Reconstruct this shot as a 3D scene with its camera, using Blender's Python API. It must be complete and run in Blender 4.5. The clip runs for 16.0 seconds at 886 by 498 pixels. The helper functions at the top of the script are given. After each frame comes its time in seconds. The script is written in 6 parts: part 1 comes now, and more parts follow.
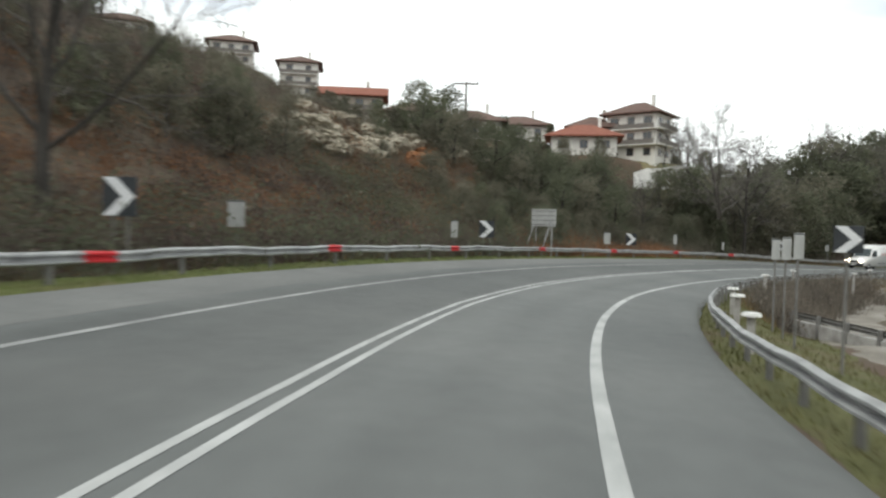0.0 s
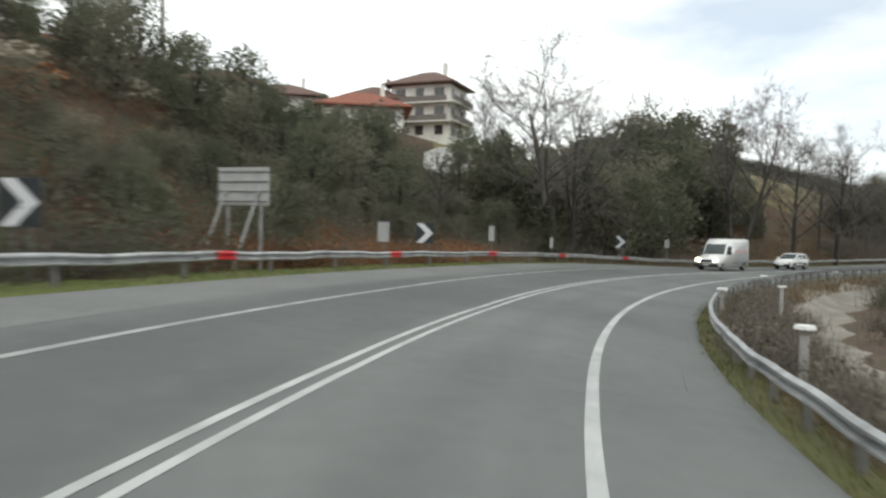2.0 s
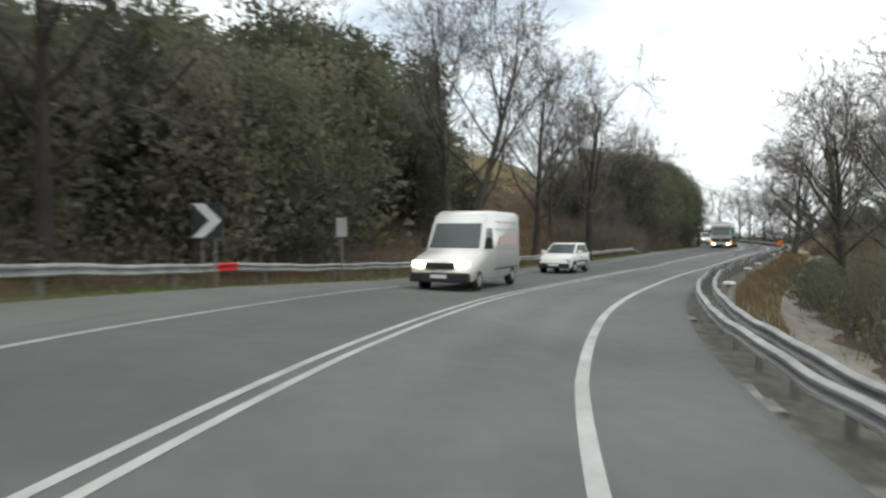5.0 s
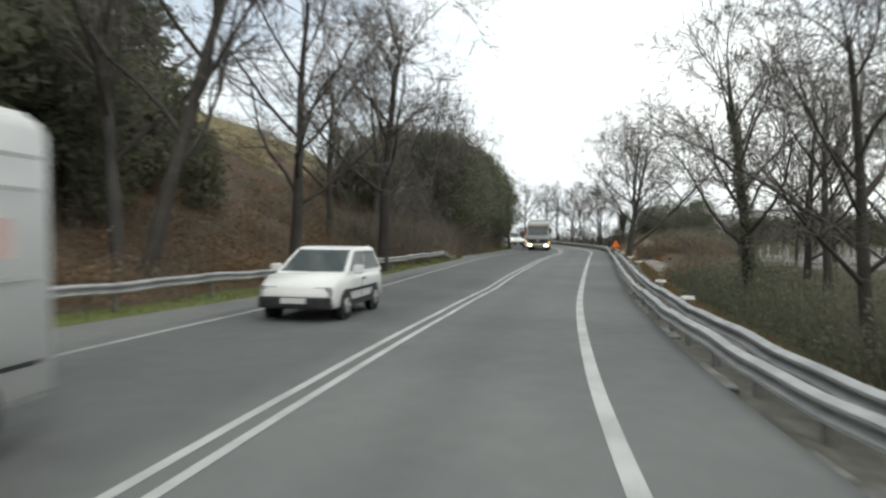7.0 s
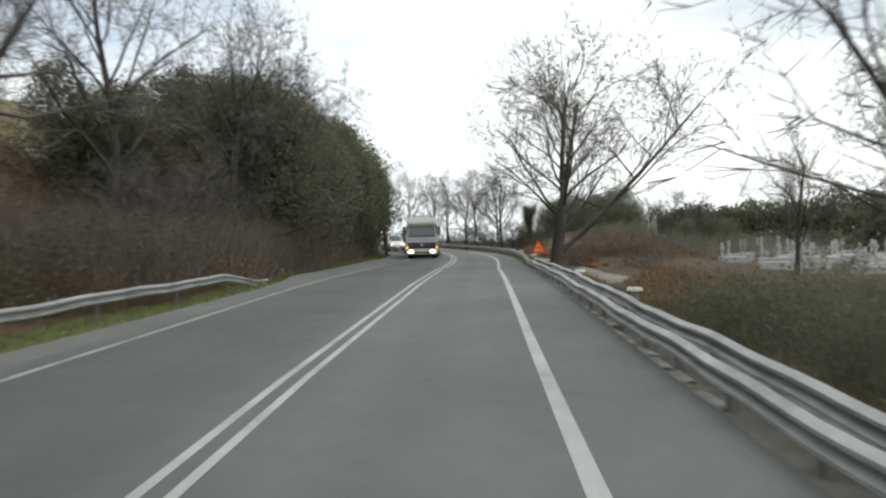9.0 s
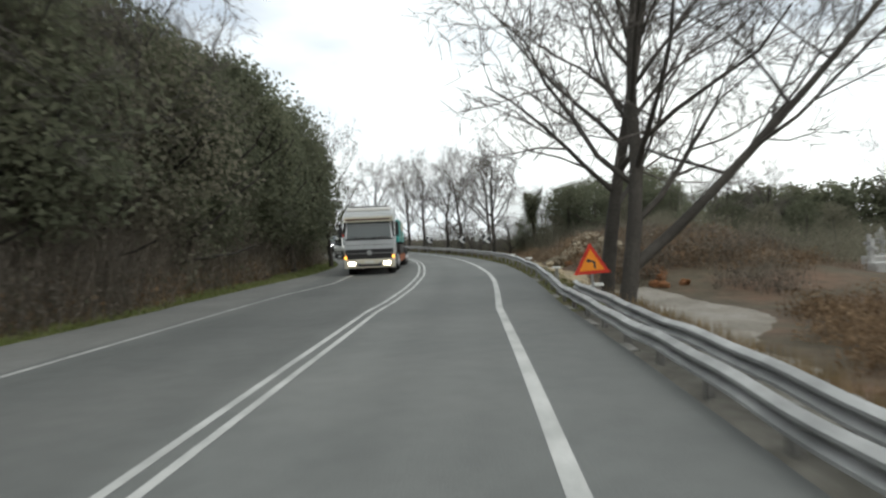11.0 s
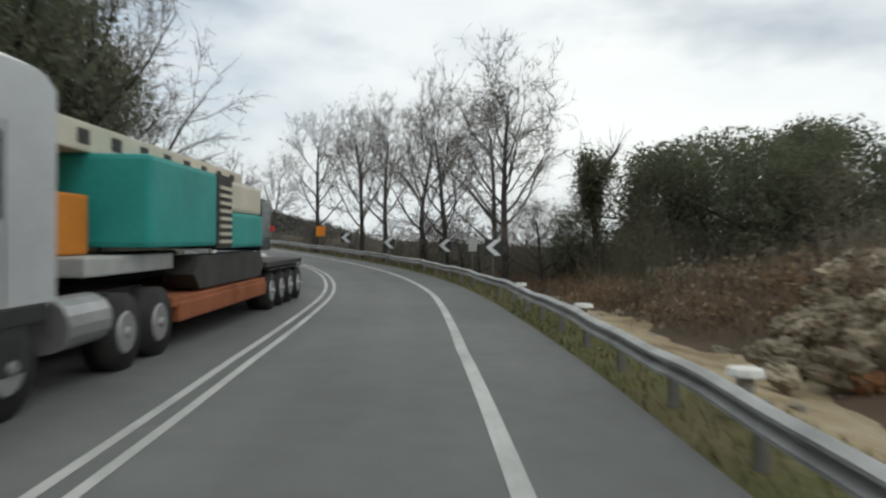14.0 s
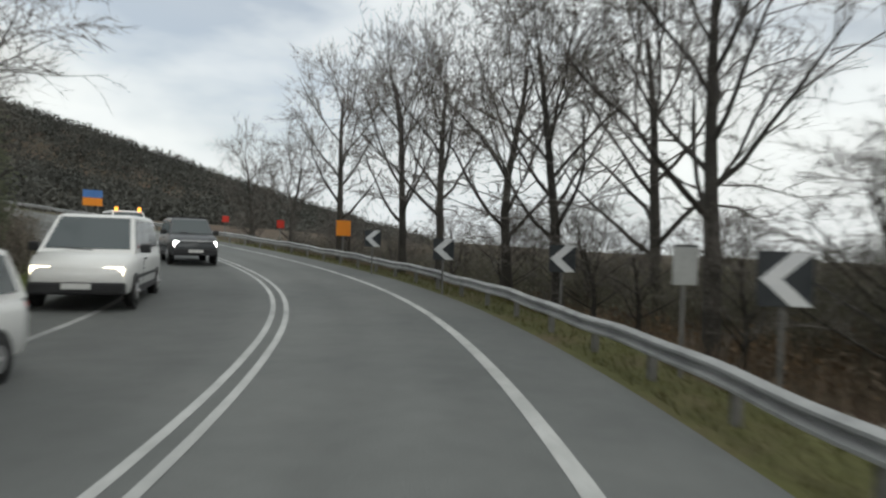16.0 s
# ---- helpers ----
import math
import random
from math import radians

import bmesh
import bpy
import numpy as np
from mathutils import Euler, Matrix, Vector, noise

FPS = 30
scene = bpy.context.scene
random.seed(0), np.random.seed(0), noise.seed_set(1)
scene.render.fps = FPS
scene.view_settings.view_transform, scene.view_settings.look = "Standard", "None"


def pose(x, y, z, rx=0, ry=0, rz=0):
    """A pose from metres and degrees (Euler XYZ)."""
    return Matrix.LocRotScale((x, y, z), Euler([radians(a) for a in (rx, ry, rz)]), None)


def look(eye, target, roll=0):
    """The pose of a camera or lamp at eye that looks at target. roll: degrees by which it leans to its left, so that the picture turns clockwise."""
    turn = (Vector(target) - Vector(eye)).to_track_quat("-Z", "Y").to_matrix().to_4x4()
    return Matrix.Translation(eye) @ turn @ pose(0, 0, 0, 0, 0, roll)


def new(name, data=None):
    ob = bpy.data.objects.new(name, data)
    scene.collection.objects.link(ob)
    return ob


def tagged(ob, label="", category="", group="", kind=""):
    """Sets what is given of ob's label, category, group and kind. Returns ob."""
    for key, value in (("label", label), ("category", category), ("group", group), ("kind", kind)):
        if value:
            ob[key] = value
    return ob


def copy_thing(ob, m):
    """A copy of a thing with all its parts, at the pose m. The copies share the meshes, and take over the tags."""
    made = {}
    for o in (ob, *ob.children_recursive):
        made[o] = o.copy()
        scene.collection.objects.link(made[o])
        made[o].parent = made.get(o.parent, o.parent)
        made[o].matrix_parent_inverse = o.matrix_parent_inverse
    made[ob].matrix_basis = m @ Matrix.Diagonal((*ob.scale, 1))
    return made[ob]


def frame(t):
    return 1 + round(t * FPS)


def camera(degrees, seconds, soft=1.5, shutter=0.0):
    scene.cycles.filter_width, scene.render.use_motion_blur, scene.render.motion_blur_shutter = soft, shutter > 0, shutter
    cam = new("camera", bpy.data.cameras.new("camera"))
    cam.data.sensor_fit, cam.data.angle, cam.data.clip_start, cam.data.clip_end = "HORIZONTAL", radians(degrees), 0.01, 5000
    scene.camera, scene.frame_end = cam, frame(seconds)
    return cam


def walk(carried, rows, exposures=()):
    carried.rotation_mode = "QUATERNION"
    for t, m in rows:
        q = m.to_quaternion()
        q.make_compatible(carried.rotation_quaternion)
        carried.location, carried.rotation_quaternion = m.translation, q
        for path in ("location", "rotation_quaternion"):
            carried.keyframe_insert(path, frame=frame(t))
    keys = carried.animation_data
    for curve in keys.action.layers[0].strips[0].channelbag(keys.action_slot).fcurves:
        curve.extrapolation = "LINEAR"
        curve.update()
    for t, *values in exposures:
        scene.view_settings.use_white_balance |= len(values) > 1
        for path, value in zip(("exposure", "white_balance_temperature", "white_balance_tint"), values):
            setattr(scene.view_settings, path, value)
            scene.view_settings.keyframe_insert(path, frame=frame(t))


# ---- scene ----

# ---------------------------------------------------------------- camera
cam = camera(64.0, 16.0, soft=2.4, shutter=0.5)
# seconds, x, y, z, heading, pitch, roll
ROWS = [
    (0.0, 10.48, 7.74, 3.15, 2.10, -1.61, -1.61),
    (0.5, 11.21, 14.66, 3.16, -1.63, -1.46, -1.74),
    (1.0, 12.38, 21.31, 2.96, -5.97, -1.40, -1.87),
    (1.5, 14.03, 27.78, 2.85, -10.50, -1.57, -1.83),
    (2.0, 16.18, 34.01, 2.82, -14.62, -1.39, -1.31),
    (2.5, 18.93, 40.44, 2.63, -18.79, -1.43, -1.16),
    (3.0, 21.80, 46.10, 2.59, -22.65, -1.49, -1.03),
    (3.5, 25.20, 52.15, 2.38, -27.01, -1.26, -0.74),
    (4.0, 29.01, 57.52, 2.23, -31.28, -1.18, -0.56),
    (4.5, 33.01, 62.23, 2.25, -35.80, -1.41, -0.01),
    (4.7, 34.56, 64.11, 2.09, -37.30, -1.35, -0.15),
    (5.2, 38.45, 68.03, 2.01, -41.60, -1.30, -0.20),
    (5.8, 42.66, 71.74, 1.93, -46.40, -1.20, -0.30),
    (6.3, 46.88, 74.99, 1.85, -51.00, -1.15, -0.40),
    (6.8, 50.99, 78.06, 1.84, -54.81, -1.07, -0.43),
    (7.0, 53.11, 79.29, 1.85, -56.01, -1.22, -0.77),
    (7.5, 58.17, 81.98, 1.87, -58.77, -1.11, -0.75),
    (8.0, 63.51, 84.61, 1.78, -61.51, -1.39, -1.45),
    (8.5, 68.85, 86.92, 1.69, -63.64, -1.06, -0.89),
    (8.7, 70.93, 87.76, 1.73, -64.16, -1.05, 0.34),
    (10.8, 92.35, 96.16, 1.89, -65.79, -0.72, 2.40),
    (11.0, 94.30, 96.97, 1.89, -65.69, -1.00, 2.39),
    (11.5, 99.11, 98.98, 1.86, -65.93, -0.75, 1.32),
    (12.0, 103.90, 100.93, 1.79, -66.34, -1.04, 0.66),
    (12.5, 108.84, 102.82, 1.76, -66.89, -1.06, -0.51),
    (13.0, 113.66, 104.62, 1.72, -67.23, -0.90, -0.71),
    (13.5, 118.19, 106.36, 1.82, -66.75, -0.91, -0.47),
    (14.0, 122.49, 108.17, 1.86, -66.08, -0.83, -0.78),
    (14.5, 126.77, 110.04, 1.95, -64.93, -0.99, -1.10),
    (15.0, 131.05, 112.13, 1.90, -63.16, -0.85, -1.06),
    (15.5, 135.18, 114.38, 1.83, -61.74, -0.54, -1.54),
    (16.0, 139.30, 116.93, 1.87, -60.95, -0.72, -1.77),
]
walk(cam, [(t, pose(x, y, z, 90 + p, r, h)) for t, x, y, z, h, p, r in ROWS],
     exposures=[(0.0, 0.07), (6.8, 0.06), (9.0, 0.0), (12.5, -0.14), (13.5, -0.34), (14.5, -0.38), (15.5, -0.38), (16.0, -0.42)])

# ---------------------------------------------------------------- sky and sun
world = bpy.data.worlds.new("overcast_sky")
scene.world = world
world.use_nodes = True
wn, wl = world.node_tree.nodes, world.node_tree.links
wn.clear()
sky = wn.new("ShaderNodeTexSky")
sky.sky_type, sky.sun_disc = "NISHITA", False
sky.sun_elevation, sky.sun_rotation = radians(32), radians(200)
sky.air_density, sky.dust_density = 1.0, 3.0
bg_sky = wn.new("ShaderNodeBackground")
bg_sky.inputs["Strength"].default_value = 0.13
wl.new(sky.outputs[0], bg_sky.inputs["Color"])
coord = wn.new("ShaderNodeTexCoord")
stretch = wn.new("ShaderNodeMapping")
stretch.inputs["Scale"].default_value = (1.0, 1.0, 2.6)
wl.new(coord.outputs["Generated"], stretch.inputs["Vector"])
cloud = wn.new("ShaderNodeTexNoise")
cloud.inputs["Scale"].default_value, cloud.inputs["Detail"].default_value = 2.2, 5
cloud.inputs["Roughness"].default_value = 0.5
wl.new(stretch.outputs[0], cloud.inputs["Vector"])
ramp = wn.new("ShaderNodeValToRGB")
ramp.color_ramp.elements[0].position, ramp.color_ramp.elements[0].color = 0.30, (0.45, 0.45, 0.45, 1)
ramp.color_ramp.elements[1].position, ramp.color_ramp.elements[1].color = 0.47, (1, 1, 1, 1)
wl.new(cloud.outputs["Fac"], ramp.inputs[0])
grey = wn.new("ShaderNodeTexNoise")
grey.inputs["Scale"].default_value, grey.inputs["Detail"].default_value = 1.9, 6
wl.new(stretch.outputs[0], grey.inputs["Vector"])
tone = wn.new("ShaderNodeValToRGB")
tone.color_ramp.elements[0].position, tone.color_ramp.elements[0].color = 0.32, (0.79, 0.85, 0.88, 1)
tone.color_ramp.elements[1].position, tone.color_ramp.elements[1].color = 0.6, (0.96, 1.0, 0.98, 1)
wl.new(grey.outputs["Fac"], tone.inputs[0])
bg_cloud = wn.new("ShaderNodeBackground")
bg_cloud.inputs["Strength"].default_value = 1.34
wl.new(tone.outputs[0], bg_cloud.inputs["Color"])
blend = wn.new("ShaderNodeMixShader")
wl.new(ramp.outputs[0], blend.inputs[0])
wl.new(bg_sky.outputs[0], blend.inputs[1])
wl.new(bg_cloud.outputs[0], blend.inputs[2])
world_out = wn.new("ShaderNodeOutputWorld")
wl.new(blend.outputs[0], world_out.inputs["Surface"])

sun = new("sun", bpy.data.lights.new("sun", "SUN"))
sun.data.energy, sun.data.angle, sun.data.color = 0.7, radians(25), (0.98, 0.98, 0.93)
sun.matrix_world = look((0, 0, 60), (25, 40, 0))

# ---------------------------------------------------------------- materials


def material(name, colors, scale=3.0, rough=0.9, bump=0.0, bump_scale=None, metal=0.0, fine=0.35,
             per_object=0.0, per_island=0.0, spec=0.3, lo=0.3, hi=0.7, wear_and_shade=False, thin=0.0):
    """Two scales of noise between the colours, with relief; per_object and per_island vary the brightness."""
    m = bpy.data.materials.new(name)
    m.use_nodes = True
    n, l = m.node_tree.nodes, m.node_tree.links
    b = n["Principled BSDF"]
    b.inputs["Roughness"].default_value, b.inputs["Metallic"].default_value = rough, metal
    b.inputs["Specular IOR Level"].default_value = spec
    tc = n.new("ShaderNodeTexCoord")
    a = n.new("ShaderNodeTexNoise")
    a.inputs["Scale"].default_value, a.inputs["Detail"].default_value = scale, 6
    a.inputs["Roughness"].default_value = 0.6
    l.new(tc.outputs["Object"], a.inputs["Vector"])
    r = n.new("ShaderNodeValToRGB")
    els = r.color_ramp.elements
    while len(els) < len(colors):
        els.new(0.5)
    for i, col in enumerate(colors):
        els[i].position = lo + (hi - lo) * i / max(1, len(colors) - 1)
        els[i].color = (*col, 1)
    l.new(a.outputs["Fac"], r.inputs[0])
    g = n.new("ShaderNodeTexNoise")
    g.inputs["Scale"].default_value, g.inputs["Detail"].default_value = scale * 17, 4
    l.new(tc.outputs["Object"], g.inputs["Vector"])
    value = n.new("ShaderNodeMath")
    value.operation = "MULTIPLY_ADD"
    l.new(g.outputs["Fac"], value.inputs[0])
    value.inputs[1].default_value, value.inputs[2].default_value = fine * 2, 1 - fine
    last = value.outputs[0]
    for amount, node, socket in ((per_object, "ShaderNodeObjectInfo", "Random"), (per_island, "ShaderNodeNewGeometry", "Random Per Island")):
        if amount:
            info = n.new(node)
            mul = n.new("ShaderNodeMath")
            mul.operation = "MULTIPLY_ADD"
            l.new(info.outputs[socket], mul.inputs[0])
            mul.inputs[1].default_value, mul.inputs[2].default_value = amount * 2, 1 - amount
            both = n.new("ShaderNodeMath")
            both.operation = "MULTIPLY"
            l.new(last, both.inputs[0])
            l.new(mul.outputs[0], both.inputs[1])
            last = both.outputs[0]
    if wear_and_shade:
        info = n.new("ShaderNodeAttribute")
        info.attribute_name = "wear_and_shade"
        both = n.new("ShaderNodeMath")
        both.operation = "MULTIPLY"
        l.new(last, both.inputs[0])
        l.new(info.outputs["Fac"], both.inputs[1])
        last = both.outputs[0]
    mix = n.new("ShaderNodeMix")
    mix.data_type, mix.blend_type = "RGBA", "MULTIPLY"
    mix.inputs["Factor"].default_value = 1.0
    l.new(r.outputs[0], mix.inputs["A"])
    l.new(last, mix.inputs["B"])
    l.new(mix.outputs["Result"], b.inputs["Base Color"])
    if thin:
        # leaves let some of the light through
        tr = n.new("ShaderNodeBsdfTranslucent")
        l.new(mix.outputs["Result"], tr.inputs["Color"])
        half = n.new("ShaderNodeMixShader")
        half.inputs[0].default_value = thin
        l.new(b.outputs[0], half.inputs[1])
        l.new(tr.outputs[0], half.inputs[2])
        l.new(half.outputs[0], n["Material Output"].inputs["Surface"])
    if bump:
        bn = n.new("ShaderNodeTexNoise")
        bn.inputs["Scale"].default_value, bn.inputs["Detail"].default_value = bump_scale or scale * 8, 5
        l.new(tc.outputs["Object"], bn.inputs["Vector"])
        bp = n.new("ShaderNodeBump")
        bp.inputs["Strength"].default_value, bp.inputs["Distance"].default_value = bump, 0.05
        l.new(bn.outputs["Fac"], bp.inputs["Height"])
        l.new(bp.outputs[0], b.inputs["Normal"])
    return m


def glass(name, tint, rough=0.05):
    m = material(name, [tint, tint], rough=rough, spec=0.9, fine=0.02)
    return m


def glow(name, color, strength):
    m = bpy.data.materials.new(name)
    m.use_nodes = True
    b = m.node_tree.nodes["Principled BSDF"]
    b.inputs["Base Color"].default_value = (*color, 1)
    b.inputs["Emission Color"].default_value = (*color, 1)
    b.inputs["Emission Strength"].default_value = strength
    return m


ASPHALT = material("asphalt", [(0.104, 0.11, 0.107), (0.13, 0.136, 0.131), (0.155, 0.16, 0.153)], 0.16, 0.85, 0.25, 40, fine=0.16, spec=0.35, wear_and_shade=True)
SHOULDER = material("worn_shoulder", [(0.135, 0.138, 0.132), (0.18, 0.182, 0.174)], 0.35, 0.9, 0.25, 40, fine=0.2)
PAINT = material("road_paint", [(0.29, 0.297, 0.287), (0.41, 0.415, 0.402), (0.5, 0.505, 0.49)], 0.8, 0.7, 0.1, 60, fine=0.2)
PAINT_WORN = material("worn_road_paint", [(0.2, 0.205, 0.2), (0.31, 0.315, 0.305), (0.4, 0.405, 0.39)], 0.9, 0.75, 0.1, 60, fine=0.3)
GROUND = material("hill_soil", [(0.06, 0.05, 0.038), (0.1, 0.068, 0.047), (0.078, 0.065, 0.044), (0.135, 0.08, 0.053)], 0.11, 1.0, 0.7, 3, fine=0.5)
GRASS = material("verge_grass", [(0.08, 0.1, 0.028), (0.11, 0.13, 0.038), (0.13, 0.115, 0.055)], 0.5, 1.0, 0.6, 9, fine=0.5)
GALV = material("galvanised_steel", [(0.23, 0.234, 0.232), (0.345, 0.349, 0.345), (0.45, 0.454, 0.45)], 1.7, 0.6, 0.05, metal=0.3, fine=0.22)
GALV_DARK = material("weathered_steel", [(0.15, 0.148, 0.14), (0.26, 0.255, 0.245)], 2.5, 0.7, 0.1, metal=0.3, fine=0.25)
RED = material("red_reflective_film", [(0.48, 0.02, 0.03), (0.58, 0.04, 0.04)], 6, 0.5, fine=0.1)

# ---------------------------------------------------------------- building blocks


def mesh_object(name, verts, faces, mats, parent=None, label="", smooth=False, index=None):
    me = bpy.data.meshes.new(name)
    me.from_pydata([tuple(v) for v in verts], [], [tuple(f) for f in faces])
    for m in (mats if isinstance(mats, (list, tuple)) else [mats]):
        me.materials.append(m)
    if index is not None:
        me.polygons.foreach_set("material_index", np.asarray(index, dtype=np.int32))
    if smooth:
        me.polygons.foreach_set("use_smooth", np.ones(len(me.polygons), dtype=bool))
    me.update()
    ob = new(name, me)
    if parent is not None:
        ob.parent = parent
    if label:
        ob["label"] = label
    return ob


def part(name, bm, mat, parent, label="", smooth=False):
    me = bpy.data.meshes.new(name)
    bm.normal_update()
    bm.to_mesh(me)
    bm.free()
    me.materials.append(mat)
    if smooth:
        me.polygons.foreach_set("use_smooth", np.ones(len(me.polygons), dtype=bool))
    ob = new(name, me)
    ob.parent = parent
    if label:
        ob["label"] = label
    return ob


def thing(name, m, label, category, group="", kind=""):
    ob = new(name)
    ob.empty_display_size = 0.3
    ob.matrix_world = m
    return tagged(ob, label, category, group, kind)


def box(x0, x1, y0, y1, z0, z1, bevel=0.0, bm=None):
    own = bm is None
    bm = bmesh.new() if own else bm
    made = bmesh.ops.create_cube(bm, size=1.0)["verts"]
    for v in made:
        v.co = Vector((x0 + (v.co.x + 0.5) * (x1 - x0), y0 + (v.co.y + 0.5) * (y1 - y0), z0 + (v.co.z + 0.5) * (z1 - z0)))
    if bevel:
        edges = list({e for v in made for e in v.link_edges})
        bmesh.ops.bevel(bm, geom=edges, offset=bevel, segments=2, affect="EDGES", profile=0.6)
    return bm


def rod(p, q, r0, r1=None, sides=10, bm=None):
    bm = bm or bmesh.new()
    p, q = Vector(p), Vector(q)
    d = q - p
    m = Matrix.Translation((p + q) / 2) @ d.to_track_quat("Z", "Y").to_matrix().to_4x4()
    bmesh.ops.create_cone(bm, cap_ends=True, segments=sides, radius1=r0, radius2=r0 if r1 is None else r1, depth=d.length, matrix=m)
    return bm


def prism(outline, y0, y1, bevel=0.0):
    """A solid whose outline lies in the x-z plane."""
    bm = bmesh.new()
    a = [bm.verts.new((x, y0, z)) for x, z in outline]
    b = [bm.verts.new((x, y1, z)) for x, z in outline]
    n = len(a)
    bm.faces.new(a)
    bm.faces.new(b[::-1])
    for i in range(n):
        bm.faces.new((a[(i + 1) % n], a[i], b[i], b[(i + 1) % n]))
    bmesh.ops.recalc_face_normals(bm, faces=bm.faces)
    if bevel:
        bmesh.ops.bevel(bm, geom=list(bm.edges), offset=bevel, segments=2, affect="EDGES", profile=0.6)
    return bm


# ---------------------------------------------------------------- the road's line
HEADINGS = [(-60, 38.1), (10, -2.48), (20, -8.35), (30, -14.12), (40, -20.17), (50, -26.09), (60, -31.98), (70, -38.35), (80, -44.89), (90, -51.57), (98, -56.77), (105, -62.4),
            (112, -65.1), (126, -67.9), (140, -68.4), (154, -68.3), (168, -67.7), (182, -65.4), (196, -62.3),
            (206, -54), (220, -38), (240, -20), (262, -3), (340, 12)]
HEIGHTS = [(-60, 2.28), (10, 1.58), (20, 1.48), (30, 1.36), (40, 1.18), (50, 1.00), (60, 0.81), (70, 0.65), (80, 0.50), (90, 0.34), (100, 0.21), (110, 0.08), (119, 0.04), (127, -0.03), (150, 0.13), (157, 0.1), (168, 0.01), (178, 0.09), (187, 0.16), (196, 0.12)]
# cross slope of the surface, down to the right
CAMBER = [(-60, 0.047), (10, 0.047), (20, 0.059), (30, 0.073), (40, 0.086), (50, 0.093), (60, 0.095), (70, 0.090), (80, 0.085), (90, 0.07), (98, 0.04), (106, 0.006), (116, 0.0)]
STEP = 0.5
S_GRID = np.arange(-60, 340 + STEP, STEP)


def table(rows, s):
    return np.interp(s, [r[0] for r in rows], [r[1] for r in rows])


_h = np.radians(table(HEADINGS, S_GRID[:-1] + STEP / 2))
_x = np.concatenate([[0], np.cumsum(-np.sin(_h) * STEP)])
_y = np.concatenate([[0], np.cumsum(np.cos(_h) * STEP)])
_o = np.argmin(abs(S_GRID - 105))
LINE = np.stack([_x - _x[_o] + 54.60, _y - _y[_o] + 83.03], 1)


def road_z(s):
    s = np.asarray(s, dtype=float)
    d = np.maximum(s - 196, 0)
    return table(HEIGHTS, s) + np.where(d < 75, 0.00062 * d * d, 0.00062 * 75 * 75 + 0.05 * (d - 75))


def axes(s):
    h = np.radians(table(HEADINGS, s))
    return np.interp(s, S_GRID, LINE[:, 0]), np.interp(s, S_GRID, LINE[:, 1]), -np.sin(h), np.cos(h)


def at(s, u, dz=0.0):
    """A point u metres to the right of the centre line at the distance s along it, dz over the road."""
    x, y, dx, dy = axes(s)
    return np.stack(np.broadcast_arrays(x + dy * u, y - dx * u, road_z(s) + dz - table(CAMBER, s) * np.clip(u, -7.5, 6.5)), -1)


def along(s, u, dz=0.0, turn=0.0):
    """The pose of a thing whose y axis follows the road at (s, u)."""
    x, y, z = at(float(s), float(u), dz)
    return pose(x, y, z, 0, 0, float(table(HEADINGS, s)) + turn)


def road_coords(x, y):
    """Distance along the road and offset from it, for arrays of places."""
    pts = np.stack([np.ravel(x), np.ravel(y)], 1)
    s, u = np.empty(len(pts)), np.empty(len(pts))
    line, ss = LINE[::4], S_GRID[::4]
    for i in range(0, len(pts), 20000):
        p = pts[i:i + 20000]
        k = np.argmin((p[:, None, 0] - line[None, :, 0]) ** 2 + (p[:, None, 1] - line[None, :, 1]) ** 2, 1)
        h = np.radians(table(HEADINGS, ss[k]))
        e = p - line[k]
        s[i:i + 20000] = ss[k] + np.clip(-e[:, 0] * np.sin(h) + e[:, 1] * np.cos(h), -1.2, 1.2)
        u[i:i + 20000] = e[:, 0] * np.cos(h) + e[:, 1] * np.sin(h)
        far = np.hypot(e[:, 0], e[:, 1])
        end = (k == 0) | (k == len(line) - 1)
        u[i:i + 20000] = np.where(end, np.sign(u[i:i + 20000]) * far, u[i:i + 20000])
    return s.reshape(np.shape(x)), u.reshape(np.shape(x))


LEFT_EDGE = [(-60, -6.3), (28, -6.3), (60, -6.2), (75, -6.3), (88, -6.7), (98, -6.9), (118, -5.6), (130, -5.2), (150, -5.3), (154, -5.8), (159, -6.75), (170, -6.85), (177, -6.3), (186, -5.3), (200, -5.4), (340, -5.6)]
LEFT_RAIL = [(-60, -7.05), (75, -7.05), (90, -7.35), (104, -7.5), (120, -6.8), (137, -6.1), (154, -5.9)]
RIGHT_EDGE = [(-60, 5.4), (26, 5.35), (45, 5.55), (70, 5.55), (85, 5.4), (97, 5.1), (112, 4.95), (165, 4.95), (175, 5.2), (180, 5.25), (190, 5.15), (210, 4.95), (340, 4.95)]
RIGHT_RAIL = [(-60, 5.9), (30, 5.8), (50, 6.0), (75, 6.0), (90, 5.75), (104, 5.35), (115, 5.08), (166, 5.08), (175, 5.4), (182, 5.5), (196, 5.62), (210, 5.45), (340, 5.45)]


def smooth01(a, b, x):
    t = np.clip((x - a) / (b - a), 0, 1)
    return t * t * (3 - 2 * t)


def wave(x, y, size, seed=0.0):
    x, y = x / size + seed, y / size - seed * 1.7
    return (np.sin(x * 1.7 + 1.3 * np.sin(y * 1.1)) + np.sin(y * 2.1 + 1.7 * np.sin(x * 0.9)) + 0.5 * np.sin(x * 4.3 + y * 3.1)) / 2.5


